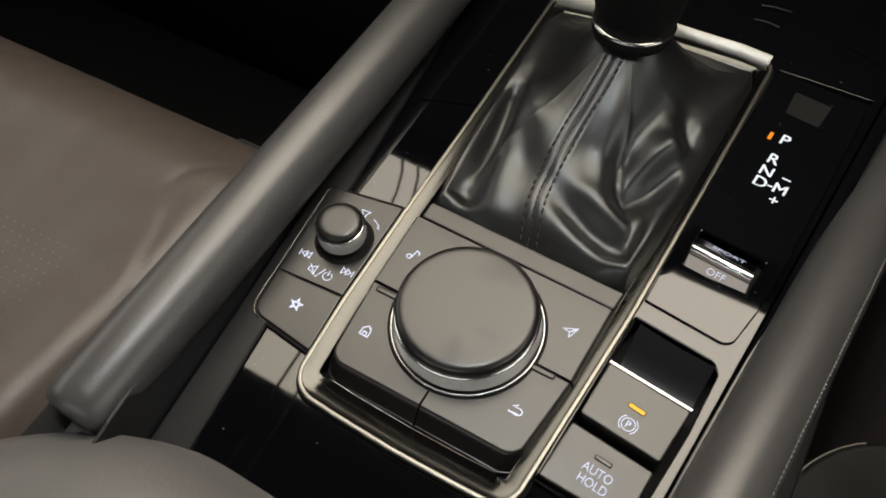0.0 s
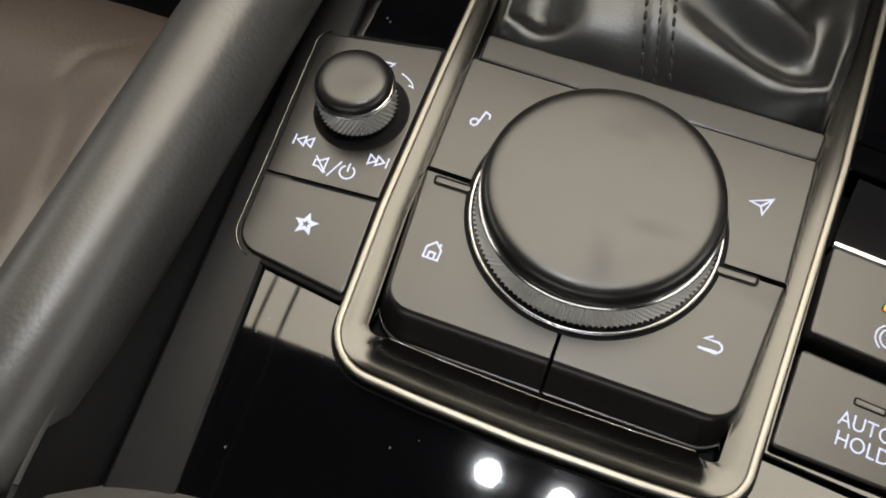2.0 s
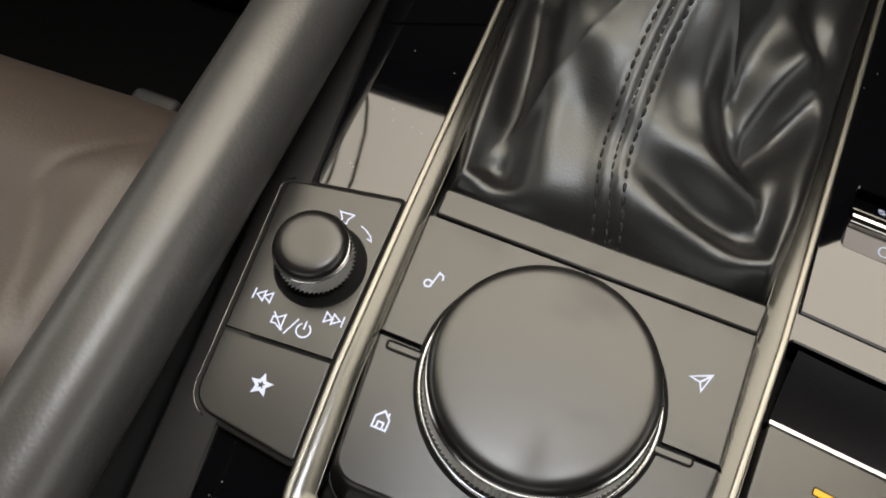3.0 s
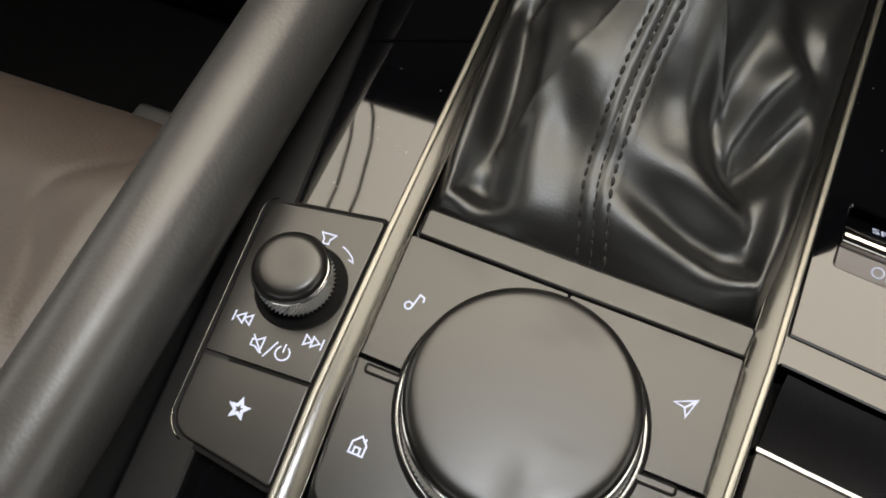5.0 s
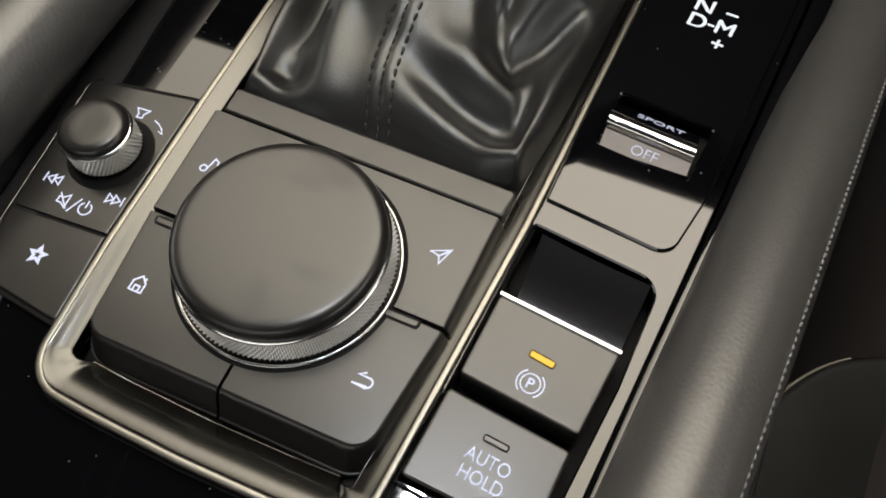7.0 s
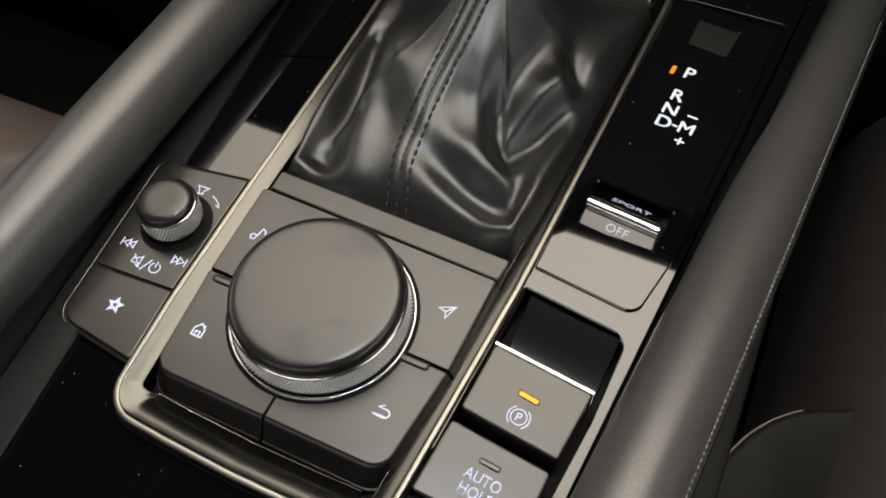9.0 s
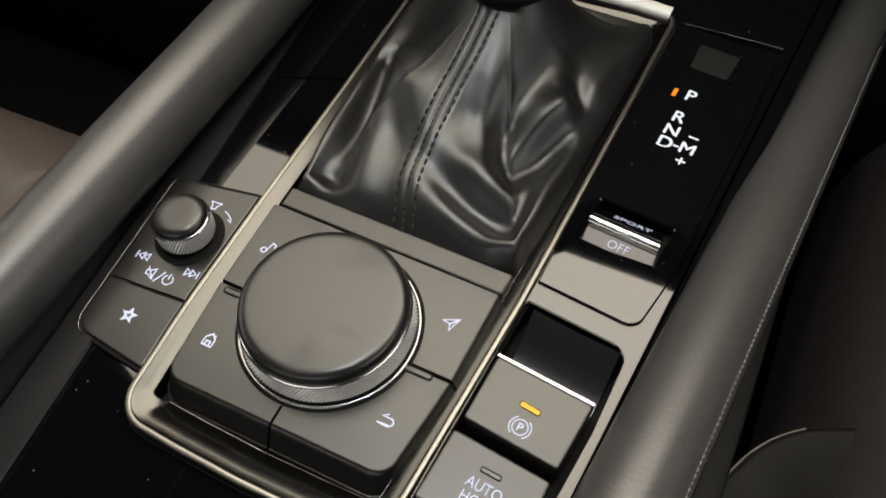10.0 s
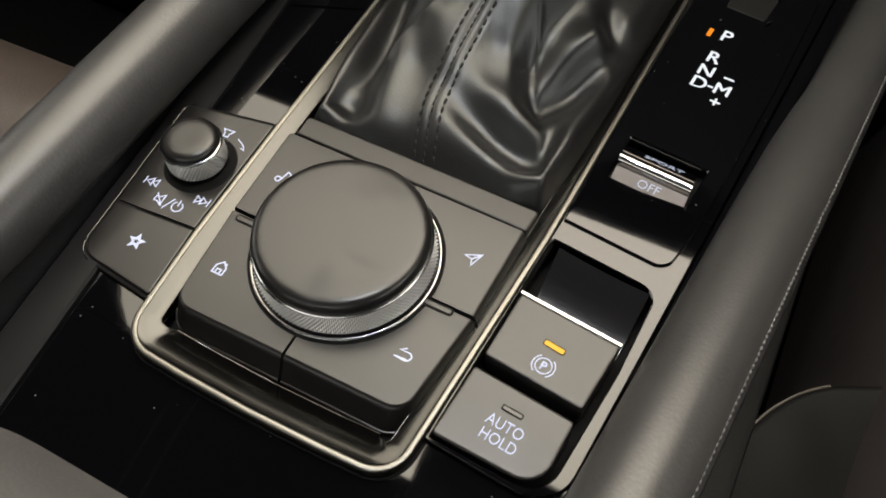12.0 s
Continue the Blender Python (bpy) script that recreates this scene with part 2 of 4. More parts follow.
def holed(outline, holes, z, depth, lip=0.4):
    """A flat plate with holes that go through it, its edges slightly rounded."""
    bm = bmesh.new()
    edges = []
    for n, ring in enumerate([outline, *holes]):
        side = 1 if n == 0 else -1
        top = [bm.verts.new((p.x, p.y, z)) for p in inset(ring, side * lip)]
        mid = [bm.verts.new((p.x, p.y, z - lip)) for p in ring]
        low = [bm.verts.new((p.x, p.y, z - depth)) for p in ring]
        for i in range(len(ring)):
            j = (i + 1) % len(ring)
            edges.append(bm.edges.new((top[i], top[j])))
            bm.faces.new((mid[i], mid[j], top[j], top[i]))
            bm.faces.new((low[i], low[j], mid[j], mid[i]))
    bmesh.ops.triangle_fill(bm, use_beauty=True, use_dissolve=False, edges=edges)
    bmesh.ops.recalc_face_normals(bm, faces=bm.faces)
    for f in bm.faces:
        if abs(f.normal.z) > 0.99 and f.normal.z < 0:
            f.normal_flip()
    return bm


def turned(centre, profile, steps=64, cap_end=True, cap_start=False):
    """A solid of revolution; profile: (radius, z) from the bottom to the top."""
    bm = bmesh.new()
    ring = [(math.cos(2 * math.pi * k / steps), math.sin(2 * math.pi * k / steps)) for k in range(steps)]
    loft(bm, [[(centre[0] + r * c, centre[1] + r * s, z) for c, s in ring] for r, z in profile], cap_start, cap_end)
    return bm


def knurled(centre, r, z0, z1, teeth, rows, depth, flare=0.0):
    """A ring cut all round with small raised pyramids; flare widens its foot."""
    bm = bmesh.new()
    n, m = teeth * 2, rows * 2
    grid = []
    for k in range(m + 1):
        ring = []
        for i in range(n):
            out = r + flare * (1 - k / m) + (depth if (i + k) % 2 == 0 and 0 < k < m else 0)
            a = 2 * math.pi * i / n
            ring.append(bm.verts.new((centre[0] + out * math.cos(a), centre[1] + out * math.sin(a), z0 + (z1 - z0) * k / m)))
        grid.append(ring)
    for k in range(m):
        for i in range(n):
            a, b, c, d = grid[k][i], grid[k][(i + 1) % n], grid[k + 1][(i + 1) % n], grid[k + 1][i]
            for face in (((a, b, d), (b, c, d)) if (i + k) % 2 == 0 else ((a, b, c), (a, c, d))):
                bm.faces.new(face)
    return bm


def box(x0, x1, y0, y1, z0, z1, bevel=0.5, segments=2):
    bm = bmesh.new()
    bmesh.ops.create_cube(bm, size=1)
    for v in bm.verts:
        v.co = Vector((x0 + (v.co.x + 0.5) * (x1 - x0), y0 + (v.co.y + 0.5) * (y1 - y0), z0 + (v.co.z + 0.5) * (z1 - z0)))
    if bevel:
        bmesh.ops.bevel(bm, geom=bm.edges[:], offset=bevel, segments=segments, affect="EDGES", profile=0.5)
    return bm


def ribbon(bm, points, width, z, closed=False, thick=0.12):
    """A flat line along the points, as printed on a key."""
    pts = [Vector(p) for p in points]
    n, left, right = len(pts), [], []
    for i, p in enumerate(pts):
        a = (p - pts[i - 1]).normalized() if closed or i else None
        b = (pts[(i + 1) % n] - p).normalized() if closed or i < n - 1 else None
        a, b = a or b, b or a
        m = Vector((-a.y - b.y, a.x + b.x))
        m = m / max(m.length_squared / 2, 0.35) * (width / 2)
        left.append(p + m)
        right.append(p - m)
    rows = []
    for l, r in zip(left, right):
        rows.append([bm.verts.new((l.x, l.y, z - thick)), bm.verts.new((l.x, l.y, z)), bm.verts.new((r.x, r.y, z)), bm.verts.new((r.x, r.y, z - thick))])
    for i in range(n if closed else n - 1):
        a, b = rows[i], rows[(i + 1) % n]
        for k in range(3):
            bm.faces.new((a[k], a[k + 1], b[k + 1], b[k]))
    if not closed:
        bm.faces.new(rows[0])
        bm.faces.new(list(reversed(rows[-1])))
    return bm


def icon(name, at, turn, z, lines, parent, mat, width=0.55, scale=1.0):
    """Printed lines (points, closed) round a place, turned by degrees."""
    bm = bmesh.new()
    c, s = math.cos(radians(turn)), math.sin(radians(turn))
    for pts, closed in lines:
        ribbon(bm, [(at[0] + scale * (x * c - y * s), at[1] + scale * (x * s + y * c)) for x, y in pts], width, z, closed)
    bmesh.ops.recalc_face_normals(bm, faces=bm.faces)
    return part(name, bm, mat, parent, smooth=False)


def arc(cx, cy, r, a0, a1, steps=14):
    return [(cx + r * math.cos(radians(a0 + (a1 - a0) * k / steps)), cy + r * math.sin(radians(a0 + (a1 - a0) * k / steps))) for k in range(steps + 1)]


def lettering(name, words, at, height, turn, mat, parent, tilt=0.0, width=None, bold=0.0, heavy=0.0):
    """Built-in font letters of a given height, centred on a place; tilt turns them about their own base line."""
    curve = bpy.data.curves.new(name, "FONT")
    curve.body, curve.align_x, curve.align_y, curve.size, curve.extrude, curve.offset = words, "CENTER", "CENTER", 1.0, 0.0, bold
    curve.resolution_u = 4
    tmp = bpy.data.objects.new(name, curve)
    scene.collection.objects.link(tmp)
    bpy.context.view_layer.update()
    me = bpy.data.meshes.new_from_object(tmp.evaluated_get(bpy.context.evaluated_depsgraph_get()))
    bpy.data.objects.remove(tmp)
    bm = bmesh.new()
    bm.from_mesh(me)
    bpy.data.meshes.remove(me)
    xs, ys = [v.co.x for v in bm.verts], [v.co.y for v in bm.verts]
    mx, my, k = (min(xs) + max(xs)) / 2, (min(ys) + max(ys)) / 2, height / (max(ys) - min(ys))
    kx = k if width is None else width / (max(xs) - min(xs))
    grown = bmesh.ops.extrude_face_region(bm, geom=bm.faces[:])
    up = [g for g in grown["geom"] if isinstance(g, bmesh.types.BMVert)]
    lifted = set(up)
    m = pose(*at, tilt, 0, turn)
    for v in bm.verts:
        v.co = Vector(((v.co.x - mx) * kx - heavy / 2, (v.co.y - my) * k, 0.12 if v in lifted else 0.0))
    if heavy:       # thicker strokes: a second copy beside the first
        again = bmesh.ops.duplicate(bm, geom=bm.verts[:] + bm.edges[:] + bm.faces[:])
        for v in again["geom"]:
            if isinstance(v, bmesh.types.BMVert):
                v.co += Vector((heavy, 0.5 * heavy, 0.02))
    for v in bm.verts:
        v.co = m @ v.co
    bmesh.ops.recalc_face_normals(bm, faces=bm.faces)
    return part(name, bm, mat, parent, smooth=False)


def sweep(path, section, cap=True):
    """A section (across, up) carried along a path of points; sections may differ (a list of lists)."""
    bm = bmesh.new()
    rings = []
    for i, p in enumerate(path):
        p = Vector(p)
        d = (Vector(path[min(i + 1, len(path) - 1)]) - Vector(path[max(i - 1, 0)])).normalized()
        side = d.cross(Vector((0, 0, 1))).normalized()
        up = side.cross(d)
        sec = section[i] if isinstance(section[0], list) else section
        rings.append([p + side * a + up * b for a, b in sec])
    loft(bm, rings, cap, cap)
    bmesh.ops.recalc_face_normals(bm, faces=bm.faces)
    return bm


def sheet(nx, ny, fn):
    """A grid surface from fn(u, v) -> point, u and v in 0..1."""
    bm = bmesh.new()
    vs = [[bm.verts.new(fn(i / nx, j / ny)) for i in range(nx + 1)] for j in range(ny + 1)]
    for j in range(ny):
        for i in range(nx):
            bm.faces.new((vs[j][i], vs[j][i + 1], vs[j + 1][i + 1], vs[j + 1][i]))
    return bm


def left_edge(y):
    return -67.8 - 0.122 * y


def gap_line(y):
    return -81.3 - 0.106 * y


def ruled(ys, rows):
    """A long solid from a section (x, z) at each y."""
    bm = bmesh.new()
    loft(bm, [[(a, y, b) for a, b in row] for y, row in zip(ys, rows)], True, True)
    bmesh.ops.recalc_face_normals(bm, faces=bm.faces)
    return bm


def sag(y):
    """How far the gear indicator panel falls away towards the dashboard."""
    ys, zs = (0, 80, 120, 300), (0.0, 0.0, -2.3, -2.3)
    return float(np.interp(y, ys, zs))


def sagging(bm):
    for v in bm.verts:
        v.co.z += sag(v.co.y)
    return bm


def right_edge(y):
    return 86.4 + 0.09 * y


# ---------------------------------------------------------------- the cabin round the console
def build_cabin():
    floor = part("floor", box(-900, 900, -900, 900, -330, -300, 0), CARPET)
    tagged(floor, "black carpeted cabin floor under the seats", "floor", kind="structure")
    bm = box(-900, 900, 330, 950, 262, 300, 12, 3)
    dash = thing("dashboard", (0, 600, -300), "black grained dashboard above the dark footwells", "dashboard", kind="structure")
    part("dash_top", bm, DASH, dash)
    part("dash_front", box(-900, 900, 280, 340, -300, 296, 14, 3), DASH, dash)
    part("dash_lip", box(-900, 900, 252, 300, 282, 300, 7, 3), DASH, dash)
    for name, pane_name, k, outside in (("wall_left", "window_1", -1, FILL_LEFT), ("wall_right", "window_3", 1, FILL_RIGHT)):
        x0, x1 = (-960, -900) if k < 0 else (900, 960)
        wall = thing(name, (930 * k, 0, -330), "dark inner side of the cabin below the door window", "wall", kind="structure")
        part("door_panel", box(x0, x1, -900, 950, -330, 240, 0), DASH, wall)
        part("roof_rail", box(x0, x1, -900, 950, 590, 640, 0), DASH, wall)
        part("front_post", box(x0, x1, 300, 950, 240, 590, 0), DASH, wall)
        part("rear_post", box(x0, x1, -900, -520, 240, 590, 0), DASH, wall)
        window = thing(pane_name, (930 * k, 0, 240), "clear side window of the cabin", "window", kind="structure")
        side = part("pane", sheet(2, 2, lambda u, v: (930 * k, -520 + 820 * u, 240 + 350 * v)), GLASS, window, smooth=False)
        side.visible_shadow = False
        # added glowing sheet, out of view, for fill from this side
        tagged(part("backdrop", sheet(1, 1, lambda u, v: (3400 * k, -3500 + 6000 * u, -600 + 3600 * v)), outside, smooth=False),
               "unseen pale glowing sheet outside, added as fill light", "backdrop", kind="structure")
    wall = thing("wall_rear", (0, -930, -330), "dark rear of the cabin below the rear window", "wall", kind="structure")
    part("rear_panel", box(-960, 960, -960, -900, -330, 270, 0), DASH, wall)
    part("rear_rail", box(-960, 960, -960, -900, 590, 640, 0), DASH, wall)
    for x0, x1 in ((-960, -560), (560, 960)):
        part("rear_post", box(x0, x1, -960, -900, 270, 590, 0), DASH, wall)
    window = thing("window_2", (0, -930, 270), "clear rear window of the cabin", "window", kind="structure")
    back = part("pane", sheet(2, 2, lambda u, v: (-560 + 1120 * u, -930, 270 + 320 * v)), GLASS, window, smooth=False)
    back.visible_shadow = False
    # added glowing sheet behind the car, brightens faces turned rearwards
    tagged(part("backdrop", sheet(1, 1, lambda u, v: (-3400 + 6000 * u, -3500, -600 + 3600 * v)), FILL_REAR, smooth=False),
           "unseen pale glowing sheet outside, added as fill light", "backdrop", kind="structure")
    # roof with its front edge over the windscreen
    tagged(part("ceiling", box(-960, 960, -960, 92, 622, 645, 6, 2), HEADLINER), "grey cloth headliner over the front seats", "ceiling", kind="structure")
    screen = thing("windscreen", (0, 930, 300), "clear raked windscreen above the dashboard", "windscreen", kind="structure")
    pane = part("pane", sheet(2, 2, lambda u, v: (-900 + 1800 * u, 930 - 838 * v, 305 + 320 * v)), GLASS, screen, smooth=False)
    pane.visible_shadow = False
    for x0 in (-905, 865):
        rail = sweep([(x0 + 20, 930, 300), (x0 + 20, 92, 622)], [(-20, -12), (20, -12), (20, 12), (-20, 12)])
        part("pillar", rail, DASH, screen)
    # broad trimmed pillar at the rounded upper corner of the screen
    inner = ((-420, 90, 623), (-446, 93, 621), (-470, 102, 618), (-492, 122, 610), (-512, 153, 599), (-560, 300, 543), (-640, 600, 428), (-720, 900, 314))
    bm = bmesh.new()
    loft(bm, [[(x, y, z - 2), (-958, y, z - 2), (-958, y, z + 12), (x, y, z + 12)] for x, y, z in inner], True, True)
    bmesh.ops.recalc_face_normals(bm, faces=bm.faces)
    part("pillar_trim", bm, DASH, screen, sharp=60)
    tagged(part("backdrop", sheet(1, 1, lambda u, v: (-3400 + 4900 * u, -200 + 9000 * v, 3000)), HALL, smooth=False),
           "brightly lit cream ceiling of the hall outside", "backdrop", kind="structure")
    # two thin strands from dashboard to roof, added unseen for stripes in the gloss reflection
    cord = thing("stripe_strands", (-226, 262, 300), "unseen thin brown double strand added for reflected stripes", "cord")
    line = ((-228, 268, 300), (-214, 245, 301), (-205, 222, 300), (-196, 181, 300), (-189, 100, 300), (-186, 36, 300), (-184, -20, 304), (-186, -120, 330), (-190, -300, 450), (-190, -420, 622))
    ring = [(1.3 * math.cos(a), 1.3 * math.sin(a)) for a in (0.0, 1.05, 2.09, 3.14, 4.19, 5.24)]
    for dx in (0, 17):
        part("strand", sweep([(x + dx, y, z) for x, y, z in line], ring), SEAT_BROWN, cord)
    # reading lamps in the roof
    unit = thing("overhead_console", (10, 20, 622), "black overhead console with white reading lamps", "lamp unit")
    part("housing", plate(rounded([(-75, -60, 18), (95, -60, 18), (95, 86, 18), (-75, 86, 18)]), [(0, 622), (0, 612), (6, 606)]), DASH, unit)
    part("mirror_mount", plate(rounded([(-62, 56, 8), (92, 56, 8), (98, 141, 22), (-70, 141, 22)]), [(0, 598), (0, 588), (5, 583)]), DASH, unit, "black mirror mount")
    for x in (-27, 45):
        part("lens", plate(rounded([(x - 6.5, 29.5, 5.4), (x + 6.5, 29.5, 5.4), (x + 6.5, 40.5, 5.4), (x - 6.5, 40.5, 5.4)]), [(0, 607), (0, 604.5), (1, 603.5)]), LAMP_LENS, unit, "lit white lamp lens")
        area_lamp("reading_light", (x * MM, 0.035, 0.600), (x * MM, 0.0, 0.0), 0.02, LAMP_WATTS, (0.95, 0.97, 1.0))


BEZEL = rounded([(-41.7, -51.9, 12.5), (-20, -53.0, 9), (2, -53.5, 9), (24, -53.1, 9), (44.8, -52.2, 10.5), (51.0, 30, 0), (53.4, 90, 0), (56.6, 178.5, 7), (-50.2, 175.5, 7), (-47.4, 90, 0), (-46.0, 30, 0), (-44.6, -14, 0)], 9)


# ---------------------------------------------------------------- the console
def build_console():
    console = thing("centre_console", (0, 0, -300), "centre console with piano-black panels and padded sides", "console")
    # piano-black sheet on both sides of and behind the shifter
    slot = rounded([(57.9, 60.4, 1), (82.4, 57.8, 1), (84.6, 75.6, 1), (58.9, 78.4, 1)])
    hole = rounded([(47.0, -37.0, 0.3), (78.6, -38.3, 8.5), (83.2, 0, 0), (84.6, 28.2, 5.5), (51.6, 32.0, 1.0)])
    outline = [Vector((left_edge(y), y)) for y in (270, 120, 40, -20, -80, -150)] + [Vector((right_edge(y), y)) for y in (-150, 0, 150, 270)]
    part("gloss_panel", holed(outline, [inset(BEZEL, 0.2), inset(hole, -0.8), inset(slot, -0.8)], -2.6, 6), PIANO, console, "piano-black gloss panel with specks of dust")
    # raised lid panel in front of the volume keys, and its seam
    bm = plate([Vector(p) for p in ((left_edge(205) + 1, 205), (left_edge(86) + 1.0, 86.0), (-48.4, 96.5), (-50.6, 205))], [(0, -2.6), (0, -2.2), (0.35, -1.95)])
    part("lid_panel", bm, PIANO, console)
    # frame round the brake keys
    frame_out = rounded([(45.9, -38.0, 0), (82.6, -40.6, 11), (right_edge(0), 0, 0), (right_edge(44), 44, 0), (right_edge(60), 60, 0), (51.6, 60, 0), (51.2, 37.5, 0), (47.9, 0, 0)])
    part("key_frame", holed(frame_out, [hole], -0.4, 7), PIANO, console, "gloss frame round the brake keys")
    part("key_well", plate(inset(hole, -0.6), [(0, -12.5), (0, -11.6), (0.2, -11.4)]), GROOVE, console)
    # scooped finger well in front of the brake key
    bm = sheet(10, 16, lambda u, v: (53.6 + 0.6 * v + (27.6 + 1.0 * v) * u, 10.5 - 3.2 * u + 20.2 * v, -10.6 + 9.0 * (0.2 * v + 0.8 * v * v) - 0.8 * math.sin(math.pi * u)))
    part("finger_well", bm, PIANO_SATIN, console, "dark concave finger well")
    # upper gloss panel with the gear letters
    lid = rounded([(52.9, 80, 0), (51.8, 39.2, 0.6), (84.6, 35.6, 5), (88.6, 55, 0), (91.0, 80, 0), (94.8, 120, 0), (98.0, 172, 3), (58.2, 177.5, 3), (54.2, 120, 0)])
    part("indicator_panel", sagging(holed(lid, [slot], 0.5, 4.5, 0.5)), PIANO, console, "piano-black gear indicator panel")
    part("slot_floor", plate(inset(slot, -0.5), [(0, -5.5), (0, -4.6), (0.2, -4.4)]), GROOVE, console)
    bead = [(0.45 * math.cos(a), 0.4 + 0.45 * math.sin(a)) for a in (0.0, 0.79, 1.57, 2.36, 3.14)]
    part("slot_trim", sweep([(57.6, 76.0, -0.7), (58.0, 78.5, -0.8), (59.0, 79.3, -0.8), (84.2, 76.6, -0.7), (85.3, 75.8, -0.7), (85.1, 73.0, -0.6)], bead), CHROME, console)
    cover = rounded([(68.2, 153.6, 1.2), (82.6, 151.6, 1.2), (84.4, 165.4, 1.2), (68.6, 167.4, 1.2)])
    part("release_cover", sagging(plate(cover, [(0, 0.4), (0, 0.75), (0.3, 0.95)])), DASH, console, "small matt black shift release cover")
    # short chrome beads added as the glints at the cover's corners
    for a, b in (((83.4, 150.6), (84.8, 152.6)), ((84.6, 165.2), (83.8, 166.4))):
        part("cover_glint", sweep([(*a, -1.6), (*b, -1.6)], bead), CHROME, console)
    part("panel_end_trim", box(58.5, 98.5, 176.5, 178.2, -4, -1.0, 0.4), PIANO, console)
    for pts in ([(38, 204.6, -0.6), (44, 204.8, -0.2), (50, 204.3, -0.6)], [(38, 215.5, -0.6), (45, 216.4, -0.2), (52, 217, -0.6)], [(62, 212, -1.6), (84, 205, -1.2), (108, 197, -1.6)]):
        part("front_trim", sweep(pts, [(-0.45, -2.5), (0.45, -2.5), (0.45, -1.2), (0, -0.8), (-0.45, -1.2)]), CHROME if pts[0][0] < 50 else PIANO, console, "thin bright trim line")
    # gloss strip beside the right padding
    bm = sweep([(right_edge(y) + 3.2, y, -1.2) for y in (-150, -60, 0, 60, 120, 270)], [(-2.6, -3), (2.6, -3), (2.6, 0.4), (1.8, 0.9), (-1.8, 0.9), (-2.6, 0.4)])
    part("gloss_edge", bm, PIANO, console)
    # two matt strips below the left padding
    ys = (-150, -95, -60, -20, 20, 60, 120, 270)
    rows = [[(left_edge(y), -6), (left_edge(y), -1.5), (left_edge(y) - 0.7, -0.75), (gap_line(y) + 1.3, -0.75), (gap_line(y) + 0.6, -1.3), (gap_line(y) + 0.5, -6)] for y in ys]
    part("inner_strip", ruled(ys, rows), STRIP, console, "matt black inner side strip")
    rows = [[(gap_line(y) - 0.4, -6), (gap_line(y) - 0.4, -0.8), (gap_line(y) - 0.9, 0.2), (gap_line(y) - 4.6, 17.0), (gap_line(y) - 5.6, 17.2), (gap_line(y) - 8.0, 12), (-104.0, 4), (-104.0, -6)] for y in ys]
    part("outer_strip", ruled(ys, rows), STRIP, console, "matt black outer side wall")
    part("side_wall_left", box(-106, -92, -420, 260, -300, 8, 3), DASH, console)
    right_wall = box(92, 116, -420, 260, -300, 4, 3)
    for v in right_wall.verts:      # its top falls away under the roll
        if v.co.z > -40:
            v.co.z -= 0.168 * max(0.0, v.co.y + 60) + 6
            v.co.x += 0.06 * max(0.0, v.co.y)
    part("side_wall_right", right_wall, DASH, console)
    part("console_core", box(-92, 92, -420, 270, -300, -14, 0), DASH, console)
    # padded knee rolls
    def roll(name, path, width, height):
        n = 22
        section = [(0.5 * width * math.copysign(abs(math.cos(2 * math.pi * k / n)) ** 0.9, math.cos(2 * math.pi * k / n)),
                    0.5 * height * math.sin(2 * math.pi * k / n)) for k in range(n)]
        sections = []
        for i in range(len(path)):
            f = ROLL_END[i] if i < len(ROLL_END) else 1.0
            sections.append([(a * f, b * f) for a, b in section])
        ob = part(name, sweep(path, sections), PADDING, console, "grey grained padded knee roll", sharp=60)
        return ob
    roll("knee_roll", roll_path(-90.0, 13.0, -93.5, 11.5, -98.5), 26.5, 27)
    right_roll = roll("knee_roll", roll_path(93.2, 21.2, 121.0, -21.5, -140), 24, 26)
    part("seam_bead", sweep([(gap_line(y) - 5.0, y, 17.5) for y in (-94, -60, 0, 60, 120, 260)], [(0.55 * math.cos(a), 0.55 * math.sin(a)) for a in (0.0, 1.05, 2.09, 3.14, 4.19, 5.24)]), PADDING, console)
    # corded and stitched seam on the right roll
    cord = [(1.2 * math.cos(a), 1.2 * math.sin(a)) for a in (0.0, 0.9, 1.8, 2.7, 3.6, 4.5, 5.4)]
    part("seam_cord", sweep([(110.9 + 0.1125 * y, y, 15.6 - 0.168 * y) for y in (-130, -60, 0, 60, 120, 200, 270)], cord), STRIP, right_roll)
    bm = bmesh.new()
    for k in range(165):
        y = -120 + 2.05 * k
        x, z = 110.5 + 0.1125 * y, 16.9 - 0.168 * y
        stitch(bm, Vector((x, y, z)), Vector((0.1125, 1, -0.168)), 1.6, 0.42)
    part("seam_stitching", bm, THREAD_GREY, right_roll, "fine grey stitching")
    return console


ROLL_END = (0.62, 0.84, 0.95, 0.99)


def roll_path(x0, z0, x1, z1, end):
    pts = [end, end + 1.2, end + 4, end + 9]
    pts += [end + 10 + (280 - end - 10) * k / 12 for k in range(1, 13)]
    return [(x0 + (x1 - x0) * (y + 60) / 260, y, z0 + (z1 - z0) * (y + 60) / 260) for y in pts]


def stitch(bm, at, along, length, r):
    """A short thread, thickest in the middle."""
    d = along.normalized()
    side = d.cross(Vector((0, 0, 1))).normalized()
    up = side.cross(d)
    rings = []
    for f, k in ((-0.5, 0.3), (-0.25, 0.95), (0.25, 0.95), (0.5, 0.3)):
        rings.append([at + d * (f * length) + (side * math.cos(a) + up * math.sin(a)) * (r * k) for a in (0.0, 1.26, 2.51, 3.77, 5.03)])
    loft(bm, rings, True, True)


